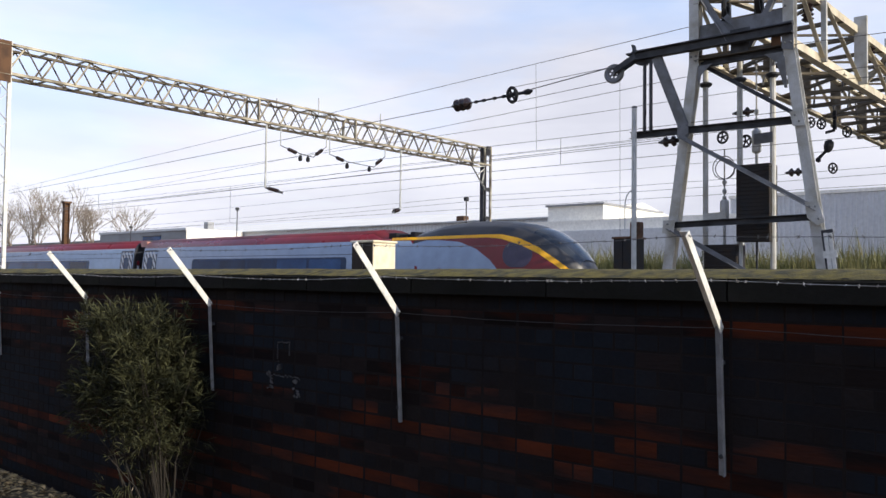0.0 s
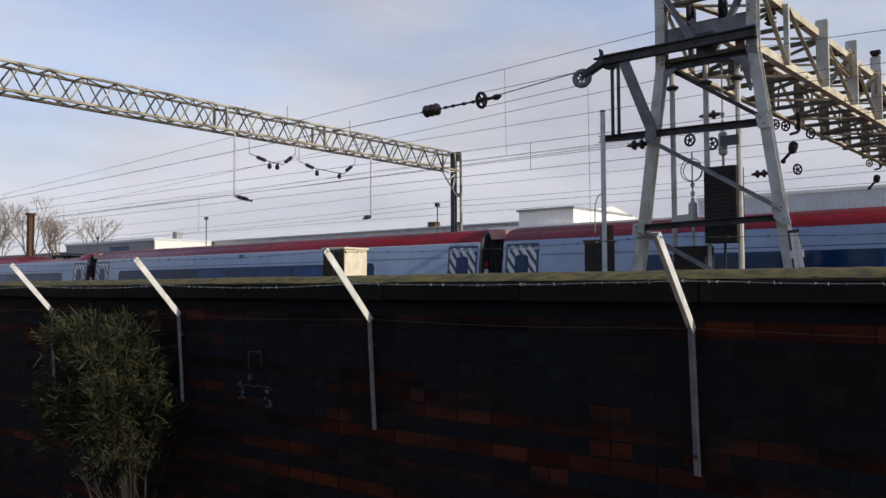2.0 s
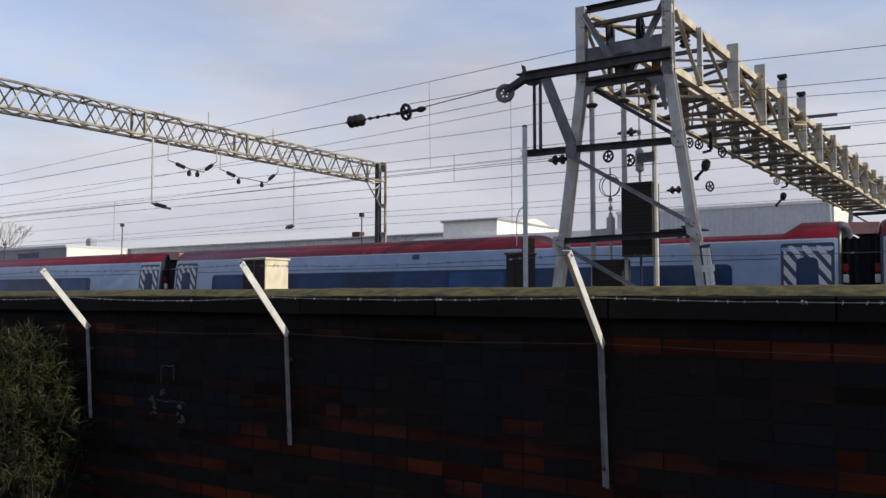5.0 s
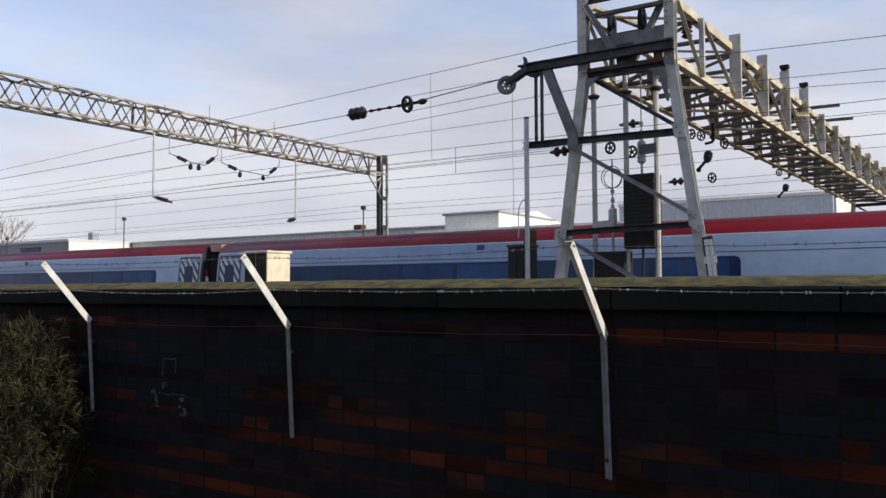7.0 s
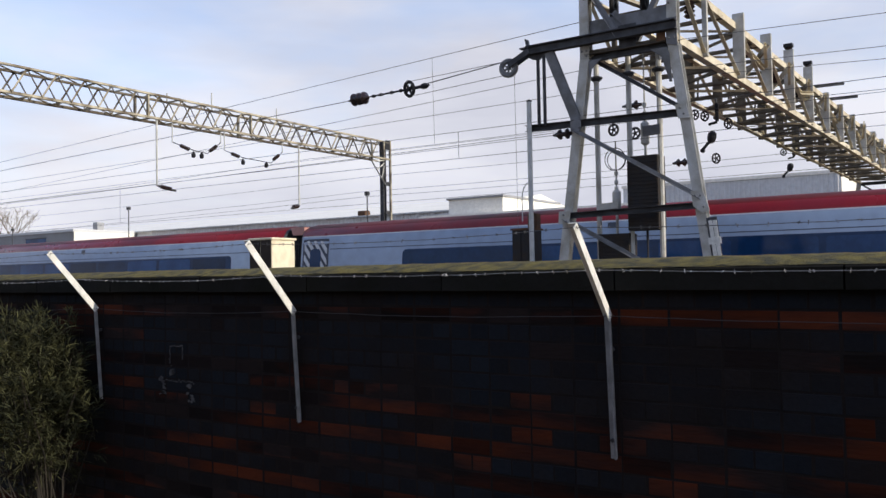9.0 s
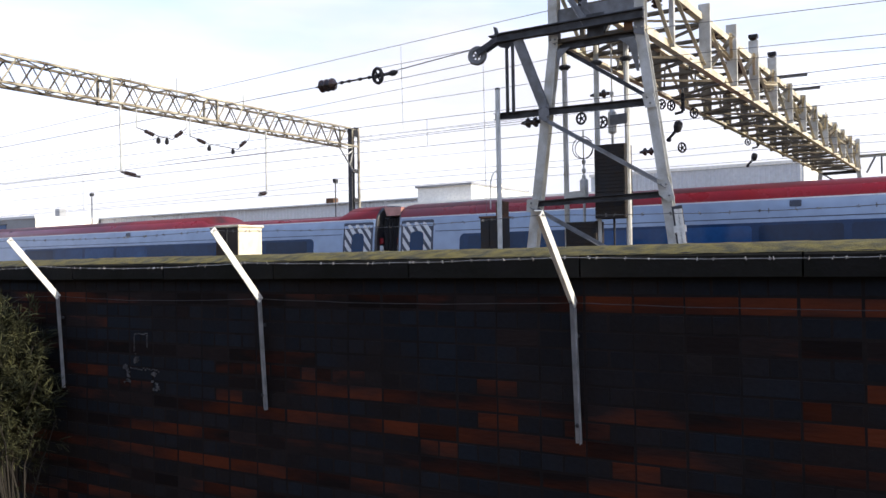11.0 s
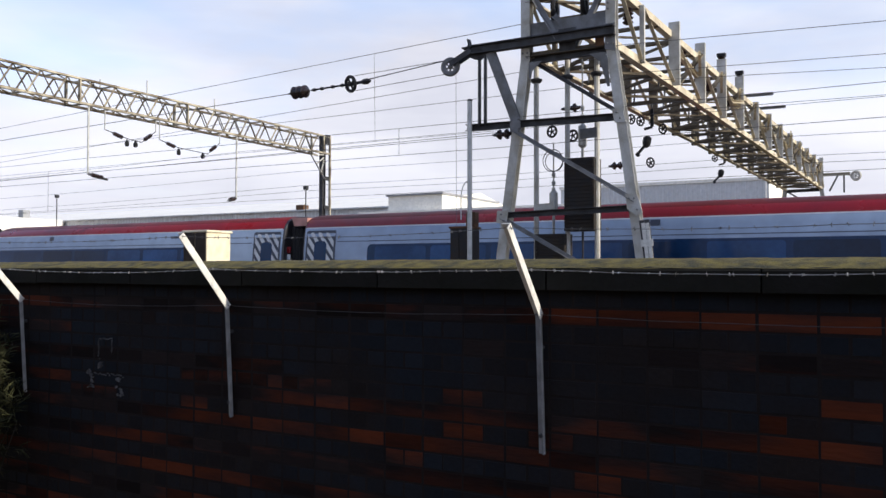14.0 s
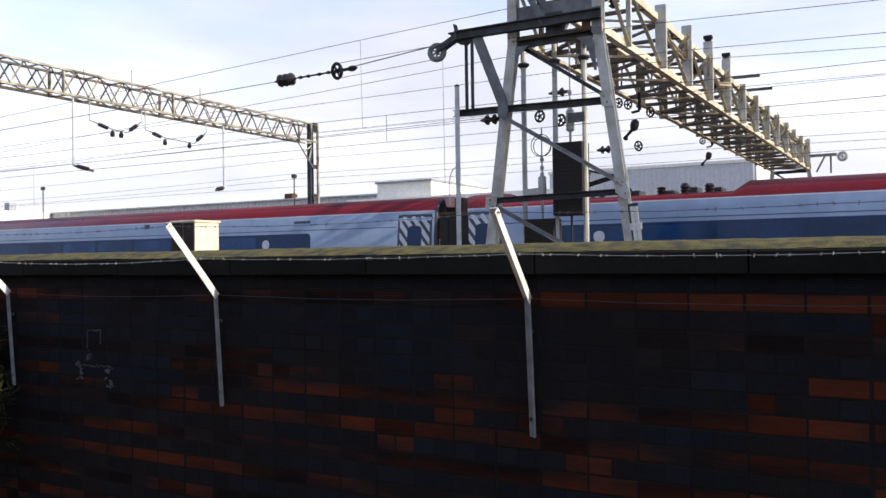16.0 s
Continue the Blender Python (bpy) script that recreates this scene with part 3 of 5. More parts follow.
def pantograph(car, x, raised):
    bm = bmesh.new()
    add_box(bm, x - 0.7, -0.5, 3.46, x + 0.7, 0.5, 3.52)
    for a in (-0.6, 0.6):
        for s in (-0.42, 0.42):
            add_lathe(bm, (x + a, s, 3.25), (0, 0, 1), [(0, 0.05), (0.03, 0.09), (0.06, 0.05), (0.1, 0.09), (0.13, 0.05), (0.17, 0.09), (0.22, 0.05)], 8)
    if raised:
        knee, head = (x + 1.15, 3.95), (x - 0.1, 4.24)
        for s in (-0.2, 0.2):
            add_sweep(bm, (x - 0.45, s, 3.55), (knee[0], s, knee[1]), o_round(0.035, 6))
            add_sweep(bm, (knee[0], s, knee[1]), (head[0], s * 0.8, head[1]), o_round(0.028, 6))
        for a in (-0.22, 0.22):
            add_sweep(bm, (head[0] + a, -0.55, 4.29), (head[0] + a, 0.55, 4.29), o_rect(0.05, 0.04))
            for s in (-1, 1):
                add_sweep(bm, (head[0] + a, s * 0.55, 4.29), (head[0] + a, s * 0.85, 4.12), o_round(0.016, 6))
        add_sweep(bm, (head[0] - 0.22, 0, 4.25), (head[0] + 0.22, 0, 4.25), o_round(0.03, 6))
    else:
        for s in (-0.3, 0.3):
            add_sweep(bm, (x - 1.0, s, 3.56), (x + 1.0, s, 3.6), o_round(0.03, 6))
        add_sweep(bm, (x + 0.9, -0.8, 3.62), (x + 0.9, 0.8, 3.62), o_rect(0.3, 0.04))
    part("pantograph", bm, M_BLACK, car, "raised black pantograph" if raised else "folded black pantograph")
    for a, h in ((-2.3, 0.3), (-1.7, 0.24), (1.6, 0.28), (2.5, 0.23), (3.1, 0.3), (3.7, 0.26)):
        if raised and a > -1.5:
            stack = bmesh.new()
            add_lathe(stack, (x + a, -0.62, 3.3), (0, 0, 1), [(0, 0.09)] + [(0.04 * i, 0.13 if i % 2 else 0.09) for i in range(1, 6)] + [(h, 0.08)], 12)
            part("roof_insulator", stack, M_INSUL, car)
            part("roof_box", soft_box(x + a - 0.12, -0.3, 3.28, x + a + 0.26, 0.3, 3.28 + h * 0.8, 0.03, 1), M_UNDER, car)


train = empty("passenger_train", pose(-36.68, TRAIN_Y, 0), "silver and red tilting express train passing at speed", "train")


def carriage(x0, recess=None, raised=False, bare=False, band=(2.6, 19.0), disc=None, sign=False):
    length = CAR
    st = [(x0 + 0.39, 1, 0.975, 3.59), (x0 + 0.46, 1, 1, 3.62)]
    if recess:
        a, b = recess
        st += [(x0 + a - 0.35, 1, 1, 3.62), (x0 + a, 0.45, 1, 3.62), (x0 + b, 0.45, 1, 3.62), (x0 + b + 0.35, 1, 1, 3.62)]
    st += [(x0 + length - 0.46, 1, 1, 3.62), (x0 + length - 0.39, 1, 0.975, 3.59)]
    car = part("carriage", body_shell(st, dark_ends=True), [M_SILVER, M_TRAIN_RED, M_ROOF, M_TRAIN_BLK], train, "silver carriage with red roof and dark window band")
    for side in (-1, 1):
        for d in (0.53, CAR - 1.69):
            door_panel(car, x0 + d, side)
        panel("window_band", car, x0 + band[0], x0 + band[1], 1.62, 2.6, M_BAND, side, 0.006, 0.16)
        panes = round((band[1] - band[0] - 0.3) / 1.95)
        step = (band[1] - band[0] - 0.4) / panes
        for k in range(panes):
            panel("window_pane", car, x0 + band[0] + 0.2 + k * step + 0.08, x0 + band[0] + 0.2 + (k + 1) * step - 0.08, 1.68, 2.53, M_GLASS, side, 0.011, 0.08)
        if disc:
            panel("window_disc", car, x0 + disc, x0 + disc + 0.3, 2.12, 2.42, M_STRIPE, side, 0.016, 0.14)
        if sign:
            panel("destination_panel", car, x0 + 19.21, x0 + 20.6, 2.2, 2.45, M_EMBLEM, side, 0.008, 0.03, "dull purple destination panel")
        if sign or disc:
            panel("plate", car, x0 + 18.3, x0 + 18.95, 2.92, 3.0, M_NAVY, side, 0.006)
        panel("body_vent", car, x0 + 11.52, x0 + 11.78, 2.95, 3.1, M_NAVY, side, 0.02, 0.02, "small dark blue vent")
        panel("waist_line", car, x0 + 1.75, x0 + CAR - 1.75, 2.69, 2.712, M_NAVY, side, 0.005)
        bm = side_sheet(x0 + 0.5, x0 + CAR - 0.5, flat(3.13), flat(3.16), side, 0.005, 4, 1)
        part("cant_rail", bm, M_STRIPE, car)
    for x in (x0 + 3.2, x0 + CAR - 3.2):
        bogie(car, x)
    bm = bmesh.new()
    add_box(bm, x0 + 5.5, -1.15, 0.3, x0 + CAR - 5.5, 1.15, 0.34)
    part("underframe", bm, M_UNDER, car)
    # gangway bellows to the carriage ahead
    bm = bmesh.new()
    rings = []
    for k in range(11):
        e = 0.0 if k % 2 else 0.07
        xx = x0 + CAR - 0.4 + k * 0.08
        rings.append([bm.verts.new((xx, y, z)) for y, z in ((-0.97 + e, 0.6 + e), (0.97 - e, 0.6 + e), (0.97 - e, 3.2 - e), (-0.97 + e, 3.2 - e))])
    for r0, r1 in zip(rings, rings[1:]):
        for i in range(4):
            bm.faces.new((r0[i], r0[(i + 1) % 4], r1[(i + 1) % 4], r1[i]))
    bm.faces.new(rings[0][::-1])
    bm.faces.new(rings[-1])
    part("gangway", bm, M_BLACK, car)
    bm = bmesh.new()
    ends = [[bm.verts.new((x0 + CAR + a, y, z)) for a, z in ((-0.16, 3.24), (0.36, 3.24), (0.385, 3.5), (-0.26, 3.52))] for y in (-1.08, 1.08)]
    for i in range(4):
        bm.faces.new((ends[0][i], ends[0][(i + 1) % 4], ends[1][(i + 1) % 4], ends[1][i]))
    bm.faces.new(ends[0][::-1])
    bm.faces.new(ends[1])
    bmesh.ops.recalc_face_normals(bm, faces=bm.faces[:])
    part("gangway_fairing", bm, M_FAIRING, car, "faded pinkish roof fairing over the gangway")
    for a in (-0.33, 0.33):
        for z, mat in ((2.36, M_TRAIN_RED), (2.12, M_STRIPE)):
            part("marker_lamp", soft_box(x0 + CAR + a - 0.065, -1.17, z, x0 + CAR + a + 0.065, -1.08, z + 0.2, 0.02, 1), mat, car)
    if recess and not bare:
        pantograph(car, x0 + (recess[0] + recess[1]) / 2 - (1.3 if raised else 0), raised)
    return car


def nose_top(x):
    pts = [(0, 3.62), (17.95, 3.62), (17.96, 3.46), (18.4, 3.56), (19.1, 3.7), (20.2, 3.77), (21.4, 3.74), (22.3, 3.6), (22.95, 3.36), (23.45, 3.05), (23.85, 2.72), (24.2, 2.38), (24.28, 2.1)]
    for (a, p), (b, q) in zip(pts, pts[1:]):
        if x <= b:
            return p + (q - p) * max(0, x - a) / (b - a)
    return 2.1


def nose_width(x):
    pts = [(0, 1.0), (21.0, 1.0), (22.4, 0.95), (23.3, 0.82), (23.9, 0.62), (24.2, 0.44), (24.28, 0.34)]
    for (a, p), (b, q) in zip(pts, pts[1:]):
        if x <= b:
            return p + (q - p) * max(0, x - a) / (b - a)
    return 0.34


def nose_side(x, z):
    full = 0.32 + (z - 0.32) * (3.62 - 0.32) / (nose_top(x) - 0.32)
    return half_width(min(full, 3.6)) * nose_width(x)


def yellow_line(x):
    pts = [(17.0, 3.26), (21.1, 3.27), (21.75, 3.26), (22.43, 3.12), (23.07, 2.83), (23.6, 2.46), (24.0, 2.14), (24.3, 1.85)]
    for (a, p), (b, q) in zip(pts, pts[1:]):
        if x <= b:
            return p + (q - p) * max(0, x - a) / (b - a)
    return 1.7


def silver_arc(x):
    pts = [(17.5, 3.15), (19.2, 3.13), (20.1, 3.05), (20.81, 2.82), (21.38, 2.46), (21.67, 2.15), (22.3, 0.75)]
    for (a, p), (b, q) in zip(pts, pts[1:]):
        if x <= b:
            return p + (q - p) * max(0, x - a) / (b - a)
    return 0.75


def leading_car():
    xs = [18.0, 18.4, 18.8, 19.2, 19.6, 20.2, 20.8, 21.4, 21.8, 22.2, 22.6, 22.9, 23.2, 23.45, 23.65, 23.85, 24.05, 24.2, 24.28]
    st = [(0.39, 1, 0.975, 3.59), (0.46, 1, 1, 3.62), (15.9, 1, 1, 3.64), (16.4, 0.3, 1, 3.62), (17.9, 0.3, 1, 3.62)] + [(x, 1, nose_width(x), nose_top(x)) for x in xs]
    car = part("leading_carriage", body_shell(st, 17.95, 22.0), [M_SILVER, M_TRAIN_RED, M_ROOF, M_CAB_RED, M_TRAIN_BLK], train, "driving carriage with a sloping black and yellow nose")
    for side in (-1, 1):
        door_panel(car, 0.53, side)
        panel("window_band", car, 4.7, 14.8, 1.62, 2.6, M_BAND, side, 0.006, 0.16)
        for k in range(5):
            panel("window_pane", car, 4.9 + k * 1.95, 6.7 + k * 1.95, 1.68, 2.53, M_GLASS, side, 0.011, 0.08)
        panel("door", car, 15.4, 16.53, 0.75, 3.06, M_NAVY, side, 0.005, 0.06, "silver door with a dark outline")
        panel("door_leaf", car, 15.43, 16.5, 0.78, 3.03, M_SILVER, side, 0.011, 0.05)
        panel("door_window", car, 15.72, 16.22, 1.8, 2.72, M_GLASS, side, 0.016, 0.16)
        panel("waist_line", car, 1.75, 15.35, 2.69, 2.712, M_NAVY, side, 0.005)
        wf = nose_side
        part("hood", side_sheet(18.03, 24.22, lambda x: yellow_line(x), lambda x: nose_top(x) - 0.06, side, 0.008, 50, 10, wf), M_TRAIN_BLK, car, "black cab roof and windscreen surround", True)
        part("warning_stripe", side_sheet(17.0, 24.15, lambda x: yellow_line(x) - 0.1 - 0.09 * min(1, max(0, x - 21.3)), yellow_line, side, 0.014, 60, 3, wf), M_YELLOW, car, "bright yellow curved stripe", True)
        part("cab_side", side_sheet(17.5, 23.98, silver_arc, lambda x: yellow_line(x) - 0.08 - 0.09 * min(1, max(0, x - 21.3)), side, 0.006, 50, 8, wf), M_CAB_RED, car, "dark red cab side", True)
        part("cab_window", side_sheet(21.85, 22.88, flat(2.22), flat(3.02), side, 0.013, 24, 5, wf, 0.39), M_EMBLEM, car, "dark oval emblem on the cab side", True)
    # folded current collector and boxes in the roof well
    for a, b, h in ((16.5, 16.9, 0.16), (17.0, 17.5, 0.1), (17.55, 17.8, 0.18)):
        part("roof_box", soft_box(a, -0.9, 3.24, b, 0.5, 3.3 + h, 0.03, 1), M_BLACK, car)
    # red flourish painted on the silver flank
    for side in (-1, 1):
        for k, (xa, dx, za, zb) in enumerate(((18.2, 0.0, 1.75, 2.28), (18.5, -0.05, 1.75, 2.0), (18.75, -0.04, 1.75, 2.04), (19.0, -0.03, 1.72, 2.1), (19.3, 0.0, 1.65, 2.2), (19.6, -0.05, 1.75, 2.0))):
            bm = side_sheet(xa, xa + dx + 0.12, lambda x, xa=xa, za=za: za + (x - xa) * 0.9, lambda x, xa=xa, zb=zb, za=za: max(za + (x - xa) * 0.9 + 0.05, zb - (x - xa) * 0.3), side, 0.009, 6, 3, nose_side)
            part("flourish", bm, M_TRAIN_RED, car)
    # crown of the hood between the two sides
    bm = bmesh.new()
    rows = []
    for i in range(41):
        x = 18.03 + 6.2 * i / 40
        t = nose_top(x)
        w = half_width(3.5) * nose_width(x)
        rows.append([bm.verts.new((x, w * a, 0.32 + (b - 0.32) * (t - 0.32) / 3.3 + 0.014)) for a, b in ((-1.06, 3.43), (-0.9, 3.53), (-0.5, 3.6), (0, 3.62), (0.5, 3.6), (0.9, 3.53), (1.06, 3.43))])
    for a, b in zip(rows, rows[1:]):
        for j in range(6):
            bm.faces.new((a[j], b[j], b[j + 1], a[j + 1]))
    part("hood_crown", bm, M_TRAIN_BLK, car, smooth=True)
    bm = bmesh.new()
    rows = []
    for i in range(17):
        x = 22.75 + 1.42 * i / 16
        t = nose_top(x)
        w = half_width(3.5) * nose_width(x)
        rows.append([bm.verts.new((x, w * a * 1.03, 0.32 + (b - 0.32) * (t - 0.32) / 3.3 + 0.045)) for a, b in ((-1.3, 3.12), (-1.2, 3.3), (-0.97, 3.5), (-0.5, 3.6), (0, 3.62), (0.5, 3.6), (0.97, 3.5), (1.2, 3.3), (1.3, 3.12))])
    for a, b in zip(rows, rows[1:]):
        for j in range(8):
            bm.faces.new((a[j], b[j], b[j + 1], a[j + 1]))
    part("windscreen", bm, M_SCREEN, car, "raked tinted windscreen", True)
    for x in (3.2, 18.5):
        bogie(car, x)
    return car


leading_car()
for k in range(2, 12):
    recess = {3: (15.7, 22.2), 7: (15.9, 21.9), 9: (1.7, 7.7)}.get(k)
    band = {3: (2.55, 21.1), 5: (4.75, 20.9), 6: (2.6, 20.9), 7: (4.85, 21.0), 8: (2.9, 18.9), 9: (3.3, 20.9), 10: (3.0, 19.0)}.get(k, (2.6, 19.0))
    carriage(-CAR * (k - 1), recess, raised=(k == 9), bare=(k == 7), band=band, disc={8: 17.0, 10: 17.05, 9: 4.3}.get(k), sign=(k == 8))


# ---- lattice gantry over the tracks ----
def lattice_gantry():
    X, Y0, Y1, ZB, ZT, W = -20.3, 7.75, 26.5, 6.58, 7.29, 0.62
    g = empty("lattice_gantry", pose(X, Y0, GROUND), "cream and rust lattice portal spanning the tracks", "gantry")
    off = Vector((-X, -Y0, -GROUND))

    def put(name, pairs, outline, mat, label="", up=(0, 0, 1)):
        bm = bmesh.new()
        for a, b in pairs:
            add_sweep(bm, Vector(a) + off, Vector(b) + off, outline, up)
        return part(name, bm, mat, g, label)

    # brown on back face, falling bars and cross bars imitates their shade
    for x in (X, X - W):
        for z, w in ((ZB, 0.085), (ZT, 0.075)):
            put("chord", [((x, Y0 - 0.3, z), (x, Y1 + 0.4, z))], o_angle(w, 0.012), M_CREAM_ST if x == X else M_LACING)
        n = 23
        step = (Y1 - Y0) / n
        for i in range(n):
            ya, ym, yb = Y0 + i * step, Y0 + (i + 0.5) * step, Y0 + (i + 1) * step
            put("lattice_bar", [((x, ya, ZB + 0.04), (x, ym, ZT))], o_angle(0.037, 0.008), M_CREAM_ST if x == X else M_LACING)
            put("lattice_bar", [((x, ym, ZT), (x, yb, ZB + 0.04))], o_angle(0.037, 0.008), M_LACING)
        for i in (0, 9, 14, 23):
            y = Y0 + i * step
            put("batten", [((x, y, ZB), (x, y, ZT))], o_rect(0.09, 0.05), M_CREAM_ST, up=(0, 1, 0))
    n = 20
    step = (Y1 - Y0) / n
    for i in range(n):
        ya, yb = Y0 + i * step, Y0 + (i + 1) * step
        for z in (ZB + 0.03, ZT):
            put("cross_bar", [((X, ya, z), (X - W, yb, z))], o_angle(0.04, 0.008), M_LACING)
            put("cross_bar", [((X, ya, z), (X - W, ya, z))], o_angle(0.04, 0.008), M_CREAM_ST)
    # end posts: sunlight and shade are put into the leg colours
    for y, mat in ((Y0 - 0.15, M_RUST), (Y1 + 0.2, M_STEEL_DK)):
        near = mat is M_RUST
        # near legs whitened and far leg creamed for their sunlit faces
        for dx, dy in ((0.02, -0.17), (0.02, 0.17), (-W - 0.02, -0.17), (-W - 0.02, 0.17)) if near else ((0.0, 0.24),):
            put("post_leg", [((X + dx, y + dy, GROUND), (X + dx, y + dy, ZT + 0.12))], o_angle(0.08, 0.012), M_WHITE_STEEL if near else M_CREAM_ST, up=(0, 1, 0))
        # dark column paints the shaded left of the far post
        if not near:
            put("post_leg", [((X - 0.1, y - 0.14, GROUND), (X - 0.1, y - 0.14, ZT + 0.04))], o_ibeam(0.18, 0.2, 0.02), mat, up=(0, 1, 0))
        z = 0.2
        while z < 6.2 and near:
            for dx in (0.05, -W - 0.05):
                put("post_lacing", [((X + dx, y - 0.17, z), (X + dx, y + 0.17, z + 0.35)), ((X + dx, y + 0.17, z + 0.35), (X + dx, y - 0.17, z + 0.7))], o_rect(0.05, 0.01), M_WHITE_STEEL)
            z += 0.7
        put("head_plate", [((X + 0.06, y, 6.4 if near else 7.0), (X + 0.06, y, ZT + 0.1))], o_rect(0.42 if near else 0.3, 0.014), mat if near else M_BLACK, up=(1, 0, 0))
        for z in () if near else (2.9, 4.4, 5.6):
            put("batten", [((X - 0.05, y - 0.1, z), (X - 0.05, y + 0.24, z))], o_rect(0.05, 0.16), M_STEEL_DK)
    for a, b in (((X, Y1 - 1.0, ZB), (X, Y1 + 0.03, 5.55)),):
        put("knee_brace", [(a, b)], o_angle(0.07, 0.01), M_STEEL)
    for i in range(3):
        t = (i + 0.5) / 3
        put("knee_brace", [((X, Y1 - 1.0 + t, ZB - t), (X, Y1 + 0.03, ZB - t * 0.3))], o_angle(0.04, 0.01), M_STEEL)
    # drop tubes with registration arms
    for y, zb, e in ((15.39, 4.58, 1), (21.47, 4.34, -1)):
        put("drop_tube", [((X, y, ZB), (X, y, zb))], o_round(0.032), M_GALV)
        put("registration_arm", [((X, y, zb + 0.02), (X + 0.15, y + 0.56 * e, zb - 0.11))], o_round(0.035), M_STEEL_DK)
        bm = bmesh.new()
        add_lathe(bm, Vector((X + 0.02, y + 0.1 * e, zb)) + off, (0.15, 0.56 * e, -0.11), [(0.03 * i, 0.075 if i % 2 else 0.045) for i in range(12)], 10)
        part("insulator", bm, M_INSUL, g)
    # pull-off insulators hung from the boom
    for y0, z0, y1, z1 in ((15.95, 5.98, 17.85, 6.2), (18.0, 5.97, 20.64, 6.22)):
        put("hanger", [((X, y0, ZB), (X, y0, z0 - 0.02))], o_round(0.02, 6), M_GALV)
        put("hanger", [((X, y1, ZB), (X, y1, z1 - 0.02))], o_round(0.02, 6), M_GALV)
        ym = (y0 + y1) / 2
        put("span_wire", [((X, y0, z0), (X, y0 + 0.8, z0 - 0.16)), ((X, y0 + 0.8, z0 - 0.16), (X, y1 - 0.55, z0 - 0.2)), ((X, y1 - 0.55, z0 - 0.2), (X, y1, z1))], o_round(0.014, 6), M_STEEL_DK)
        for c, d in (((X, y0 + 0.3, z0 - 0.07), (0, 1, -0.24)), ((X, y1 - 0.45, z1 - 0.33), (0, 0.45, 0.33))):
            bm = bmesh.new()
            add_lathe(bm, Vector(c) + off, d, [(0.035 * i, 0.068 if i % 2 else 0.042) for i in range(10)], 10)
            part("insulator", bm, M_INSUL, g)
        for yy, zz in ((y0 + 0.8, z0 - 0.29), (y1 - 0.78, z0 - 0.28)):
            bm = bmesh.new()
            add_lathe(bm, Vector((X, yy, zz)) + off, (0, 0, 1), [(-0.11, 0.02), (-0.09, 0.06), (0, 0.07), (0.06, 0.04), (0.1, 0.02)], 10)
            part("clamp_weight", bm, M_BLACK, g)
    # spikes on the top
    for y, h in ((16.0, 0.24), (17.75, 0.56), (20.68, 0.52)):
        put("spike", [((X - 0.3, y, ZT), (X - 0.3, y, ZT + h))], o_round(0.025, 6), M_GALV)


lattice_gantry()

# ---- anchor portal with the A-frame ----
AX0, AX1, AY = -6.5, -4.6, 15.5
BOOM_TURN = math.tan(radians(2.37))


def boom_x(x, y):
    return x + (y - AY) * BOOM_TURN


def wheel(name, c, axis, r, spokes, t, mat, parent=None, label=""):
    """A spoked wheel: its rim, with the hub and each spoke under it."""
    c, d = Vector(c), Vector(axis).normalized()
    bm = bmesh.new()
    add_ring(bm, c, d, r, t, 20, 6)
    rim = mesh_object(name, bm, mat, parent, label)
    bm = bmesh.new()
    add_lathe(bm, c - d * t * 1.3, d, [(0, r * 0.26), (t * 2.6, r * 0.26)], 10)
    part("hub", bm, mat, rim)
    s = d.orthogonal().normalized()
    u = d.cross(s)
    for i in range(spokes):
        a = 2 * math.pi * i / spokes + 0.3
        o = s * math.cos(a) + u * math.sin(a)
        bm = bmesh.new()
        add_sweep(bm, c + o * r * 0.2, c + o * r * 0.98, o_rect(r * 0.2, t), up=d)
        part("spoke", bm, mat, rim)
    return rim


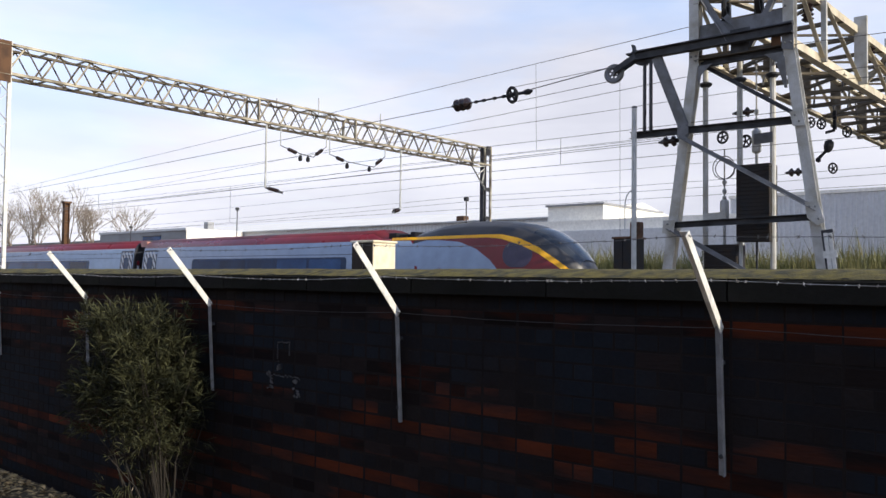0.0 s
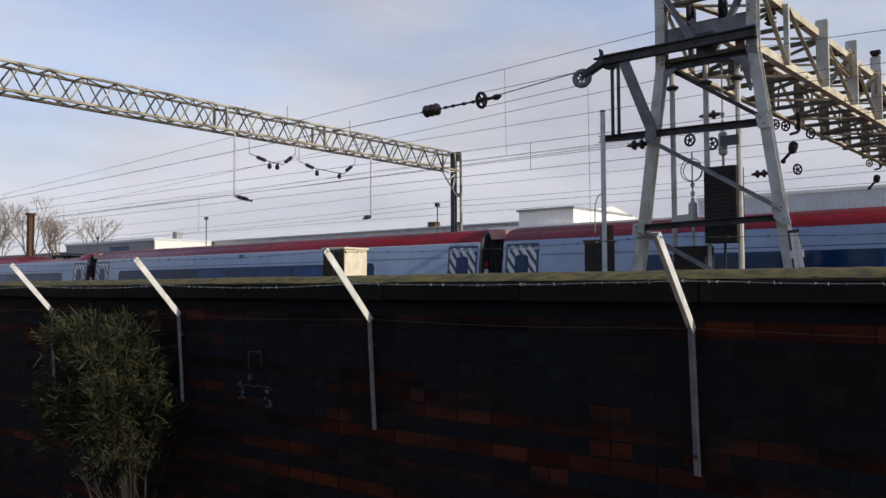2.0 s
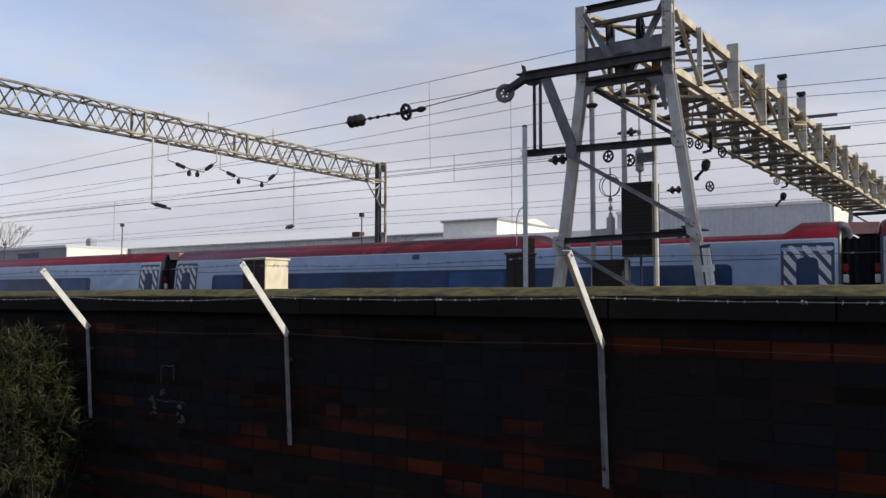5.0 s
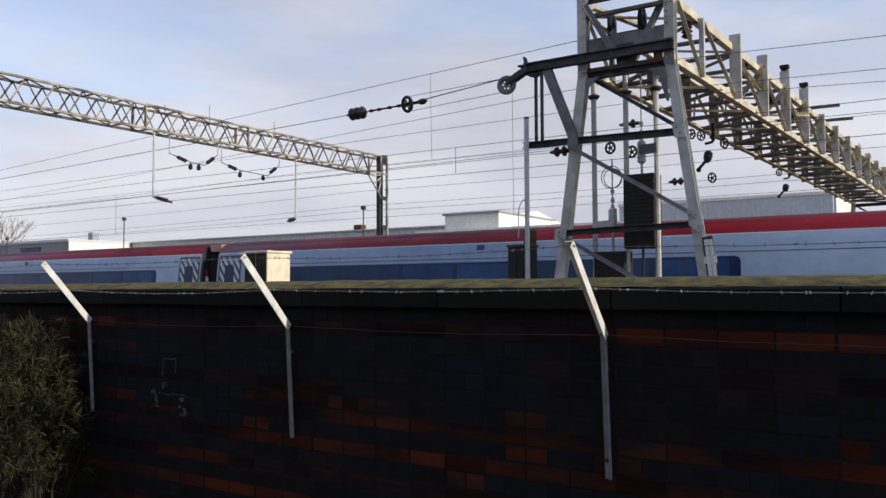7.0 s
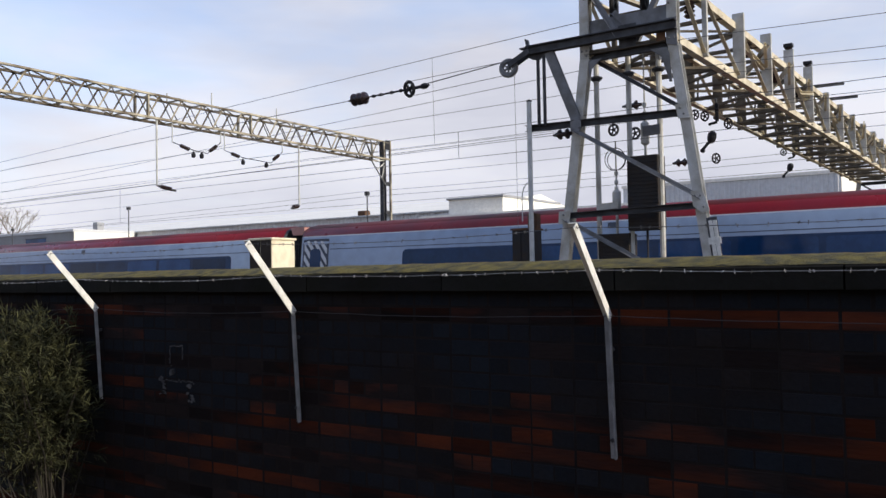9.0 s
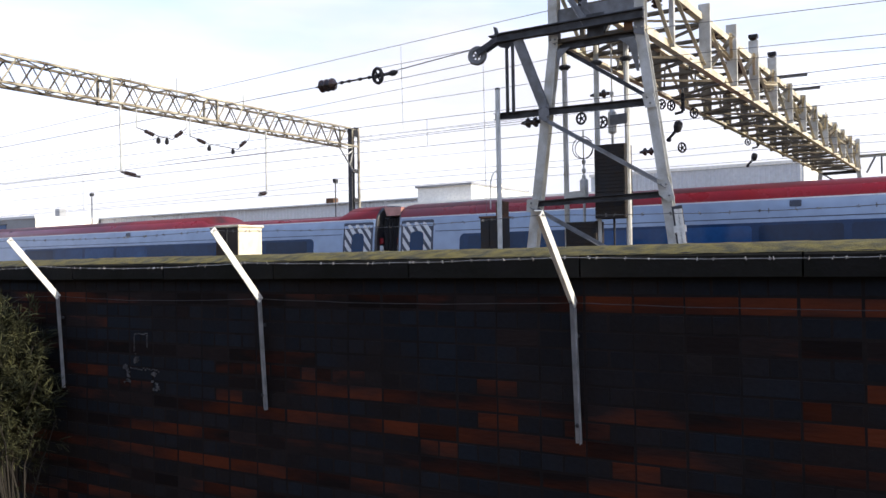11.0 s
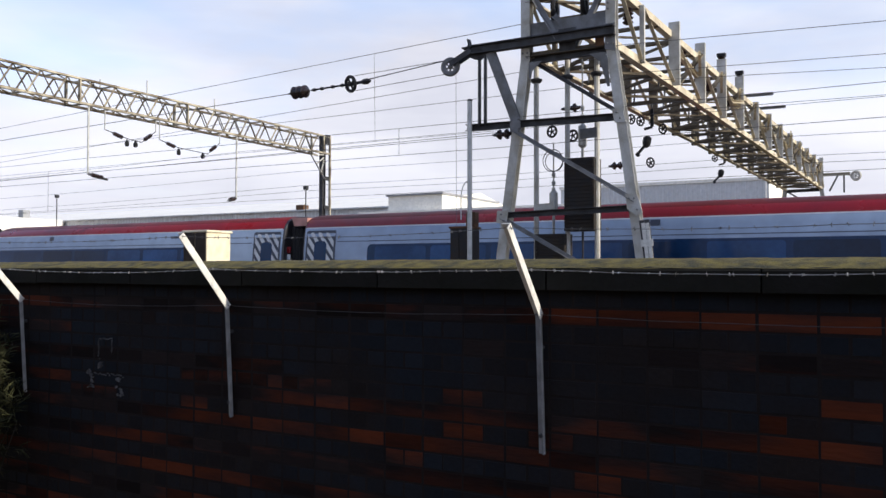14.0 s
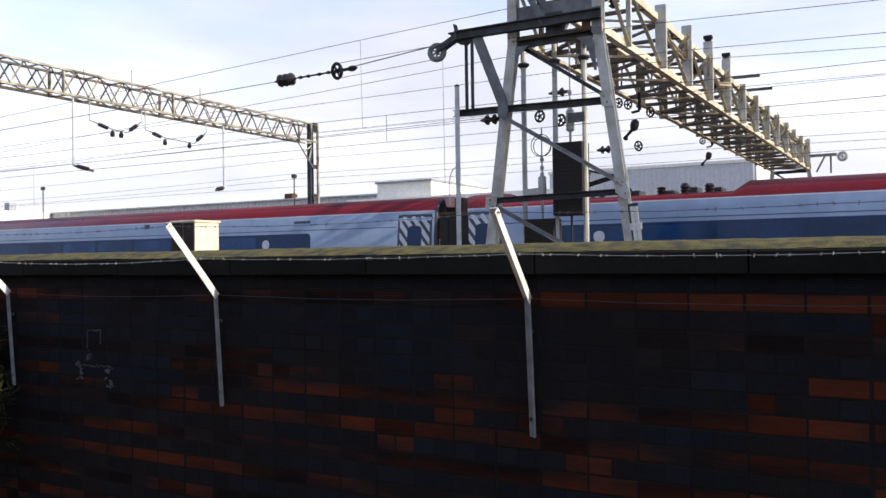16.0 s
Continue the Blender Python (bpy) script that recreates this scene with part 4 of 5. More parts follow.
def anchor_portal():
    g = empty("anchor_portal", pose(-5.5, AY, GROUND), "grey steel anchor portal on A-frame legs", "gantry")
    off = Vector((5.5, -AY, -GROUND))

    def put(name, a, b, outline, mat, label="", up=(0, 0, 1), parent=None):
        bm = bmesh.new()
        add_sweep(bm, Vector(a) + off, Vector(b) + off, outline, up)
        return part(name, bm, mat, parent or g, label)

    def plate(name, y, pts, mat, t=0.016, label=""):
        """A flat plate across the tracks' direction, cut to the outline pts of (x, z)."""
        bm = bmesh.new()
        ends = [[bm.verts.new(Vector((x, y + d, z)) + off) for x, z in pts] for d in (0, t)]
        k = len(pts)
        for i in range(k):
            bm.faces.new((ends[0][i], ends[0][(i + 1) % k], ends[1][(i + 1) % k], ends[1][i]))
        bm.faces.new(ends[0])
        bm.faces.new(ends[1][::-1])
        bmesh.ops.recalc_face_normals(bm, faces=bm.faces[:])
        return part(name, bm, mat, g, label)

    def bolts(y, spots, r=0.022):
        for x, z in spots:
            bm = bmesh.new()
            add_lathe(bm, Vector((x, y, z)) + off, (0, -1, 0), [(0, r), (0.022, r), (0.028, r * 0.7)], 6)
            part("bolt", bm, M_STEEL_MID, g)

    y_up = (0, 1, 0)
    for y in (AY, 48.2):
        s = boom_x(0, y)
        put("leg", (-7.38 + s, y, GROUND), (-6.5 + s, y, 6.2), o_ibeam(0.2, 0.2, 0.018), M_STEEL, up=y_up)
        put("leg", (-3.78 + s, y, GROUND), (-4.66 + s, y, 6.2), o_ibeam(0.2, 0.2, 0.018), M_STEEL, up=y_up)
        put("head_post", (-6.5 + s, y, 6.19), (-6.5 + s, y, 7.86), o_ibeam(0.2, 0.2, 0.02), M_STEEL, up=y_up)
        put("head_post", (-4.67 + s, y, 6.19), (-4.67 + s, y, 7.95), o_ibeam(0.2, 0.2, 0.02), M_STEEL, up=y_up)
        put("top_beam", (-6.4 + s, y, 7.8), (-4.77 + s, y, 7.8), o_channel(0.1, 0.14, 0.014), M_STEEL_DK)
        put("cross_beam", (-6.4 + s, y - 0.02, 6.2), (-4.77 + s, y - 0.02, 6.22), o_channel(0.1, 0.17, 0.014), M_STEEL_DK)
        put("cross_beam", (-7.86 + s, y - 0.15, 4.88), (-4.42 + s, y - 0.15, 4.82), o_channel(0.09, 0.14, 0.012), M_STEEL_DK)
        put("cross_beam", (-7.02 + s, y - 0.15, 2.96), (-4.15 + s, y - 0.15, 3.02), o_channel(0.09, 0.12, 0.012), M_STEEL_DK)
        # mid grey braces: the shadow on their faces is in the colour
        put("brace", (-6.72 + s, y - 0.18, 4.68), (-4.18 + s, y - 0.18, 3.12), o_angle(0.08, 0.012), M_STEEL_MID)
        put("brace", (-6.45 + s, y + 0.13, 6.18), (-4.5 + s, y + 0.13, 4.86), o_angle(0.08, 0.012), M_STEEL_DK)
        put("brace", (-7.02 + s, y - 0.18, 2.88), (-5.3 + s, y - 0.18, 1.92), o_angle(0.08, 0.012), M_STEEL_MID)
    y = AY
    # knees and gussets where the members meet
    plate("knee_plate", y - 0.125, [(-6.4, 6.13), (-6.4, 5.72), (-6.33, 5.95), (-6.12, 6.13)], M_STEEL_MID)
    plate("knee_plate", y - 0.125, [(-4.77, 6.14), (-5.1, 6.14), (-4.88, 5.96), (-4.73, 5.45), (-4.68, 5.45), (-4.72, 6.0)], M_STEEL_MID)
    plate("gusset", y - 0.205, [(-6.8, 4.98), (-6.58, 5.0), (-6.56, 4.74), (-6.64, 4.66), (-6.8, 4.7)], M_STEEL_MID)
    plate("gusset", y - 0.205, [(-4.36, 3.3), (-4.12, 3.28), (-4.02, 2.92), (-4.14, 2.86), (-4.32, 3.0)], M_STEEL)
    plate("gusset", y - 0.205, [(-4.62, 4.98), (-4.4, 4.96), (-4.34, 4.7), (-4.56, 4.7)], M_STEEL)
    plate("gusset", y - 0.205, [(-7.1, 3.06), (-6.84, 3.06), (-6.88, 2.78), (-7.12, 2.8)], M_STEEL)
    plate("gusset", y - 0.125, [(-4.78, 6.7), (-4.57, 6.7), (-4.57, 6.14), (-4.78, 6.2)], M_STEEL_MID)
    plate("hanger_plate", y - 0.06, [(-5.78, 6.75), (-5.4, 6.75), (-5.42, 6.28), (-5.76, 6.26)], M_STEEL_DK)
    plate("hanger_plate", y - 0.11, [(-4.98, 6.48), (-4.8, 6.5), (-4.8, 6.28), (-4.98, 6.28)], M_RUST)
    bolts(y - 0.205, [(-6.75, 4.94), (-6.62, 4.95), (-6.61, 4.76), (-6.76, 4.75), (-4.28, 3.2), (-4.18, 3.2), (-4.12, 2.98), (-4.52, 4.9), (-4.45, 4.78), (-7.0, 2.98), (-6.94, 2.84)])
    bolts(y - 0.125, [(-4.73, 6.6), (-4.62, 6.6), (-4.73, 6.45), (-4.62, 6.45), (-4.73, 6.3), (-4.62, 6.3)])
    bolts(y - 0.1, [(-4.72, 7.0 + 0.12 * i) for i in range(7)] + [(-6.45, 6.34), (-6.55, 6.34), (-6.45, 6.24)])
    # arm with the wheel, its stay and tie rods
    put("anchor_beam", (-7.78, y - 0.19, 6.54), (-4.56, y - 0.19, 6.54), o_ibeam(0.16, 0.19, 0.022), M_STEEL_DK, "dark anchor beam")
    put("web_plate", (-6.4, y - 0.02, 6.83), (-4.77, y - 0.02, 6.84), o_rect(0.02, 0.27), M_STEEL_MID)
    put("bracket_strut", (-7.27, y - 0.15, 6.44), (-6.7, y - 0.15, 4.98), o_channel(0.2, 0.1, 0.014), M_STEEL_MID, up=y_up)
    for x in (-7.54, -7.4):
        put("tie_rod", (x, y - 0.15, 6.44), (x, y - 0.15, 4.9), o_rect(0.06, 0.05), M_STEEL_DK)
    plate("knee_plate", y - 0.17, [(-7.86, 6.46), (-7.3, 6.44), (-7.5, 6.3), (-7.66, 6.34)], M_STEEL_DK)
    for a, b, d in (((-6.46, 7.66), (-5.8, 6.5), -0.1), ((-4.72, 7.72), (-5.48, 6.3), 0.1), ((-5.95, 7.05), (-5.62, 6.68), 0.05)):
        put("head_brace", (a[0], y + d, a[1]), (b[0], y + d, b[1]), o_angle(0.11, 0.012), M_STEEL_MID)
    put("head_brace", (-6.42, y + 0.2, 7.66), (-5.4, y + 2.4, 7.4), o_angle(0.14, 0.012), M_CREAM_ST)
    # upright wheels over the web plate that turn the wires down
    for x, z in ((-5.34, 7.33), (-5.99, 7.3)):
        wheel("pulley", Vector((x, y + 0.3, z)) + off, (1, 0.12, 0), 0.2, 5, 0.05, M_BLACK, g, "black spoked wheel over the head")
        put("pulley_fork", (x - 0.07, y + 0.3, 6.95), (x - 0.07, y + 0.3, 7.4), o_rect(0.03, 0.09), M_STEEL_DK, up=y_up)
        put("pulley_fork", (x + 0.07, y + 0.3, 6.95), (x + 0.07, y + 0.3, 7.4), o_rect(0.03, 0.09), M_STEEL_DK, up=y_up)
    # boom: four chords, upright channels at each panel point with one falling diagonal between
    Y0, Y1, ZB, ZT = AY, 48.2, 6.24, 7.42
    for x in (AX0, AX1):
        for z in (ZB, ZT):
            put("chord", (boom_x(x, Y0), Y0, z), (boom_x(x, Y1), Y1, z), o_angle(0.16, 0.018) if x == AX0 else [(-a, b) for a, b in o_angle(0.16, 0.018)][::-1], M_BOOM)
    nodes = [Y0] + [17.05 + 2.45 * i for i in range(13)] + [Y1]
    for x in (AX0, AX1):
        for i, (ya, yb) in enumerate(zip(nodes, nodes[1:])):
            put("diagonal", (boom_x(x, ya), ya + 0.1, ZT + 0.05), (boom_x(x, yb), yb - 0.08, ZB + 0.08), o_angle(0.085, 0.01), M_BOOM)
        for i, yy in enumerate(nodes[1:-1]):
            e = 0.05 if x == AX1 else -0.05
            wide = 0.1 if i == 0 else 0.26
            top = (7.5, 7.78, 7.86, 7.98, 7.98, 7.6)[min(i, 5)] if x == AX1 else 7.55
            # -x row uses the shade-darkened brown
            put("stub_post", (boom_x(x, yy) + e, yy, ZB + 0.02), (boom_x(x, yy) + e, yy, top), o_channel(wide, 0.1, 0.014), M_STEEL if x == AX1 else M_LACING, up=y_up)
    # dark brown lacing paints the boom's shaded underside
    n = 22
    for i in range(n):
        ya, yb = Y0 + (Y1 - Y0) * i / n, Y0 + (Y1 - Y0) * (i + 1) / n
        for z in (ZB + 0.02, ZT - 0.02):
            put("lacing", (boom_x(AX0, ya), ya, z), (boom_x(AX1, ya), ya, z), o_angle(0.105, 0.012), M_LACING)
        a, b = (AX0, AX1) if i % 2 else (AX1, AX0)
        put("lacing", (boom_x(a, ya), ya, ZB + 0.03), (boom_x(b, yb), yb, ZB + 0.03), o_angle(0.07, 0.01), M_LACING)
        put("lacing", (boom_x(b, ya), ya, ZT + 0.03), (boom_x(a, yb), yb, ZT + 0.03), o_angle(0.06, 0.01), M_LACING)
    # short hangers of the wiring under the boom
    rng = random.Random(3)
    for i in range(34):
        yy = 16.4 + i * 0.93
        x = boom_x(AX0 + rng.uniform(0.25, 1.6), yy)
        put("hanger_strap", (x, yy, ZB + 0.02), (x + rng.uniform(-0.06, 0.06), yy + 0.05, ZB + rng.uniform(0.25, 0.6)), o_rect(0.035, 0.03), M_STEEL_DK)

    def stack(name, x, yy, z, n=8, r=0.12):
        bm = bmesh.new()
        add_lathe(bm, Vector((x, yy, z)) + off, (0, 0, 1), [(0.045 * q, r if q % 2 else r * 0.55) for q in range(n + 1)], 12)
        part(name, bm, M_INSUL, g)

    for yy in (nodes[4], nodes[5]):
        stack("insulator", boom_x(AX1, yy) + 0.05, yy, 7.97, 2, 0.1)
        put("insulator_cap", (boom_x(AX1, yy) - 0.07, yy, 8.1), (boom_x(AX1, yy) + 0.17, yy, 8.1), o_rect(0.2, 0.09), M_BLACK)
    # anchor gear carried on the boom: slanting channels, brackets, insulator stacks
    stack("insulator", boom_x(AX1, 16.55) - 0.1, 16.55, 6.98)
    stack("insulator", boom_x(AX1, 20.8) - 0.1, 20.8, 7.05)
    for i in range(11):
        yy = 20.4 + i * 2.45
        x = boom_x(AX1, yy)
        if i % 2 == 0:
            put("anchor_channel", (x - 0.02, yy - 0.3, 7.14), (x + 0.06, yy + 2.2, 6.92), o_channel(0.1, 0.12, 0.012), M_BOOM)
        put("cross_bracket", (x - 0.3, yy + 1.0, 6.7), (x + 0.3, yy + 1.0, 7.42), o_angle(0.1, 0.012), M_CREAM_ST, up=y_up)
        put("cross_bracket", (x + 0.28, yy + 0.6, 7.36), (x + 0.1, yy + 1.6, 7.0), o_channel(0.07, 0.11, 0.012), M_BOOM)
        if i % 3:
            stack("insulator", x - 0.15, yy + 0.9, 6.95, 7, 0.1)
        if i in (3, 4):
            put("outrigger", (x - 0.3, yy + 0.4, 7.62), (x + 0.85, yy + 0.4, 7.6), o_channel(0.07, 0.1, 0.012), M_STEEL_MID)
    for i in range(26):                      # crowded fittings on the far panels
        yy = 26.0 + i * 0.84
        x = boom_x(AX1, yy) + rng.uniform(-0.35, 0.25)
        z = rng.uniform(6.6, 7.3)
        put("fitting", (x, yy, z), (x + rng.uniform(-0.35, 0.35), yy + rng.uniform(0.2, 0.7), z + rng.uniform(-0.25, 0.4)), o_channel(rng.uniform(0.05, 0.1), rng.uniform(0.08, 0.18), 0.012), (M_BOOM, M_CREAM_ST, M_LACING, M_STEEL)[i % 4])
    # guide tubes for the balance weights
    for x, zt, zb in ((-6.44, 6.18, 1.6), (-5.74, 6.2, GROUND), (-5.1, 6.2, GROUND)):
        put("guide_tube", (x, y + 0.35, zb), (x, y + 0.35, zt), o_round(0.058), M_STEEL)
        bm = bmesh.new()
        add_lathe(bm, Vector((x, y + 0.35, 5.84)) + off, (0, 0, 1), [(-0.05, 0.075), (0, 0.13), (0.03, 0.13), (0.05, 0.08)], 12)
        part("collar", bm, M_STEEL_DK, g)
    put("tube_bracket", (-6.46, y + 0.3, 3.14), (-6.0, y + 0.3, 3.16), o_rect(0.05, 0.13), M_STEEL)
    put("tube_bracket", (-5.44, y + 0.3, 4.62), (-5.08, y + 0.3, 4.63), o_rect(0.05, 0.2), M_STEEL_MID)
    # wheel at the arm's tip, and small wheels under the boom
    wheel("pulley", Vector((-8.23, y - 0.19, 6.245)) + off, (-0.3, 1, 0), 0.155, 6, 0.06, M_STEEL_MID, g, "grey spoked pulley wheel")
    put("pulley_fork", (-8.2, y - 0.27, 6.28), (-7.7, y - 0.27, 6.52), o_rect(0.03, 0.12), M_STEEL_DK)
    put("pulley_fork", (-8.2, y - 0.11, 6.28), (-7.7, y - 0.11, 6.52), o_rect(0.03, 0.12), M_STEEL_DK)
    put("tip_spike", (-7.74, y - 0.19, 6.6), (-7.78, y - 0.19, 6.78), o_rect(0.14, 0.03), M_STEEL_DK)
    put("tip_spike", (-7.92, y - 0.19, 6.6), (-7.7, y - 0.19, 6.6), o_rect(0.14, 0.03), M_STEEL_DK)
    for x, yy, z in ((-6.34, 16.5, 4.85), (-5.86, 16.5, 4.72)):
        wheel("pulley", Vector((x, yy, z)) + off, (0.2, 1, 0), 0.115, 5, 0.026, M_BLACK, g)
    # far anchor arm with its wheel
    fx = boom_x(AX1, 48.2)
    put("anchor_beam", (fx - 0.3, 47.9, 6.98), (fx + 1.35, 47.9, 6.98), o_channel(0.14, 0.16, 0.02), M_STEEL)
    put("bracket_strut", (fx + 0.35, 47.9, 6.1), (fx + 0.75, 47.9, 6.9), o_channel(0.08, 0.16, 0.012), M_STEEL_MID, up=y_up)
    put("tie_rod", (fx + 1.05, 47.9, 6.0), (fx + 1.05, 47.9, 6.9), o_rect(0.1, 0.08), M_STEEL_DK)
    wheel("pulley", Vector((fx + 1.62, 47.9, 6.86)) + off, (0.2, 1, 0), 0.2, 6, 0.08, M_STEEL, g)
    # dark warning board with a pale cross-shaped plate on the leg
    put("sign_plate", (-3.9, y - 0.16, 1.95), (-4.0, y - 0.16, 2.78), o_rect(0.2, 0.012), M_STEEL_DK, "dark board on the leg", up=y_up)
    for dx in (-0.03, 0.05):
        put("sign_bar", (-3.9 + dx, y - 0.175, 1.97), (-3.99 + dx, y - 0.175, 2.72), o_rect(0.07, 0.012), M_WHITE_STEEL, up=y_up)
    put("sign_bar", (-4.06, y - 0.182, 2.33), (-3.82, y - 0.182, 2.35), o_rect(0.012, 0.13), M_WHITE_STEEL)


anchor_portal()


def balance_weight(x, y, zb, zt, w, zrod, label, lift=0.0):
    g = empty("balance_weight", pose(x, y, zb), label, "counterweight", "balance weights")
    n = int((zt - zb) / 0.075)
    h = (zt - zb) / n
    for i in range(n):
        bm = soft_box(-w / 2, -w * 0.36, i * h, w / 2, w * 0.36, (i + 1) * h - 0.003, 0.006, 1)
        for s in (-1, 1):
            add_box(bm, s * w * 0.43 - 0.02, -w * 0.36 - 0.015, i * h + 0.015, s * w * 0.43 + 0.02, -w * 0.3, i * h + 0.05)
        part("weight_plate", bm, M_IRON, g)
    bm = bmesh.new()
    add_sweep(bm, (0, 0, zt - zb - 0.01), (0, 0, zt - zb + 0.25 + lift), o_round(0.03))
    add_lathe(bm, (0, 0, zt - zb + 0.22 + lift), (0, 0, 1), [(0, 0.03), (0.05, 0.09), (0.45, 0.09), (0.5, 0.04), (0.56, 0.04)], 10)
    add_sweep(bm, (0, 0, zt - zb + 0.7 + lift), (0, 0, zrod - zb), o_round(0.016, 6))
    for h in (0.82, 1.0):
        add_lathe(bm, (0, 0, zt - zb + h + lift), (0, 0, 1), [(0, 0.02), (0.03, 0.045), (0.08, 0.045), (0.11, 0.02)], 8)
    part("tension_rod", bm, M_STEEL, g, "galvanised turnbuckle and rod")
    bm = bmesh.new()
    add_sweep(bm, (0, 0, -0.25), (0, 0, 0.01), o_round(0.025, 6))
    add_sweep(bm, (0, 0, -zb + GROUND), (0, 0, -0.24), o_round(0.02, 6))
    part("guide_rod", bm, M_STEEL_DK, g)
    return g


balance_weight(-5.43, AY + 0.4, 2.62, 4.12, 0.64, 6.2, "tall stack of black cast-iron balance weights")
balance_weight(-6.07, AY + 0.4, 1.2, 2.57, 0.66, 4.5, "lower stack of black cast-iron balance weights", 0.2)
cable = bmesh.new()
add_ring(cable, (-6.05, AY + 0.3, 4.11), (0.1, 1, 0.05), 0.23, 0.009, 26, 5)
add_ring(cable, (-6.03, AY + 0.33, 4.09), (0.05, 1, 0.15), 0.2, 0.009, 26, 5)
tagged(mesh_object("cable_coil", cable, M_BLACK), "black coil of spare cable hung on the rod", "cable")

# side pole
pole = empty("signal_pole", pose(-7.75, AY - 0.2, GROUND), "plain grey steel pole beside the portal", "pole")
bm = bmesh.new()
add_sweep(bm, (0, 0, 0), (0, 0, 5.44 - GROUND), o_round(0.052, 12))
part("shaft", bm, M_GALV, pole)
bm = bmesh.new()
add_lathe(bm, (0, 0, 5.44 - GROUND), (0, 0, 1), [(0, 0.058), (0.03, 0.058), (0.05, 0.02)], 12)
part("cap", bm, M_STEEL_DK, pole)
bm = bmesh.new()
neck = [(-0.03, 3.72), (-0.1, 3.7), (-0.16, 3.62), (-0.2, 3.5), (-0.21, 3.36), (-0.21, 2.9)]
for (xa, za), (xb, zb) in zip(neck, neck[1:]):
    add_sweep(bm, (xa, 0, za - GROUND), (xb, 0, zb - GROUND), o_round(0.012, 6))
part("swan_neck", bm, M_GALV, pole, "thin bent conduit")


# ---- line-side cabinets ----
def cabinet(x, y, w, d, h, mat, label, lid, front=None):
    g = empty("equipment_cabinet", pose(x, y, GROUND), label, "cabinet", "equipment cabinets")
    body = part("body", soft_box(-w / 2, -d / 2, 0.12, w / 2, d / 2, h - 0.04, 0.012), mat, g)
    part("lid", soft_box(-w / 2 - 0.03, -d / 2 - 0.03, h - 0.045, w / 2 + 0.03, d / 2 + 0.03, h, 0.012), lid, g)
    part("plinth", box(-w / 2 + 0.02, -d / 2 + 0.02, 0, w / 2 - 0.02, d / 2 - 0.02, 0.125), M_MORTAR, g)
    for s in (-1, 1):
        door = part("door", soft_box(min(0, s * w / 2) + 0.012, -d / 2 - 0.02, 0.18, max(0, s * w / 2) - 0.012, -d / 2 - 0.002, h - 0.05, 0.006), front or mat, g)
        part("handle", box(s * 0.05 - 0.012, -d / 2 - 0.045, h * 0.5, s * 0.05 + 0.012, -d / 2 - 0.019, h * 0.5 + 0.14), M_STEEL_DK, door)
    return g


cabinet(-11.39, 11.32, 0.6, 0.62, 2.56 - GROUND, M_CABINET, "cream line-side equipment cabinet with dark brown doors", M_CABINET, M_BROWN)
cabinet(-8.02, AY + 0.1, 0.46, 0.5, 2.76 - GROUND, M_IRON, "dark rusted line-side relay cabinet", M_RUST)
bm = soft_box(-8.0, AY + 0.1, 2.765, -7.78, AY + 0.3, 3.08, 0.01)
tagged(mesh_object("junction_box", bm, M_RUST), "small rust-brown junction box on the cabinet", "box")


# ---- overhead wires ----
def catenary(ty, contact, top, label):
    runs = []
    spans = [(-182, -128), (-128, -74), (-74, -20.3), (-20.3, 33.0), (33, 87)]
    for a, b in spans:
        runs.append(sag((a, ty, top), (b, ty, top), 0.06, 8))
        runs.append(sag((a, ty, contact), (b, ty, contact), 0.03, 4))
        for k in range(1, 5):
            t = k / 5
            x = a + (b - a) * t
            runs.append([(x, ty, contact), (x, ty, top - 0.06 * 4 * t * (1 - t))])
    curve_wire("overhead_line", runs, 0.0062, M_WIRE, label, "overhead wire", "overhead wires")


catenary(15.45, 4.44, 5.07, "contact and catenary wires with droppers")
catenary(21.6, 4.25, 5.99, "contact and catenary wires with droppers")

curve_wire("pull_cord", [[(-8.12, AY - 0.14, 6.1), (-8.12, AY - 0.1, 2.4)]], 0.005, M_WIRE, "thin cord hanging from the pulley", "cord")
# anchored wire with insulator and equalising wheel, ending at the portal's pulley
WHEEL = Vector((-11.11, 15.61, 6.25))
FAR = Vector((-35.78, 17.42, 6.25))
way = (FAR - WHEEL).normalized()
curve_wire("anchored_wire", [[tuple(WHEEL + way * 0.15), tuple(WHEEL + way * 120)]], 0.0095, M_WIRE, "tensioned wire held by the portal pulley", "overhead wire", "overhead wires")
curve_wire("anchored_wire", [[(-11.11, 15.61, 6.43), (-8.3, AY - 0.19, 6.4)], [(-11.11, 15.61, 6.07), (-8.3, AY - 0.19, 6.1)]], 0.007, M_WIRE, "two strands from the equalising wheel to the pulley", "overhead wire", "overhead wires")
curve_wire("anchored_wire", [[(-10.75, 15.58, 6.28), (-8.3, AY - 0.19, 6.4)]], 0.012, M_WIRE, "stay from the equalising wheel to the arm", "overhead wire", "overhead wires")
curve_wire("anchored_wire", [[(-6.5, 15.55, 7.02), (-134.5, 29.5, 7.02)]], 0.007, M_WIRE, "tensioned wire that ends at the portal head", "overhead wire", "overhead wires")
curve_wire("dropper_wire", [[(-10.7, 16.0, 7.02), (-10.7, 16.05, 4.95)]], 0.005, M_WIRE, "thin dropper between two wires", "overhead wire", "overhead wires")
link = bmesh.new()
add_sweep(link, WHEEL, WHEEL + way * 1.25, o_round(0.022, 6))
for h in (0.2, 0.5, 0.85, 1.1):
    add_lathe(link, WHEEL + way * h, way, [(0, 0.022), (0.03, 0.042), (0.09, 0.042), (0.12, 0.022)], 8)
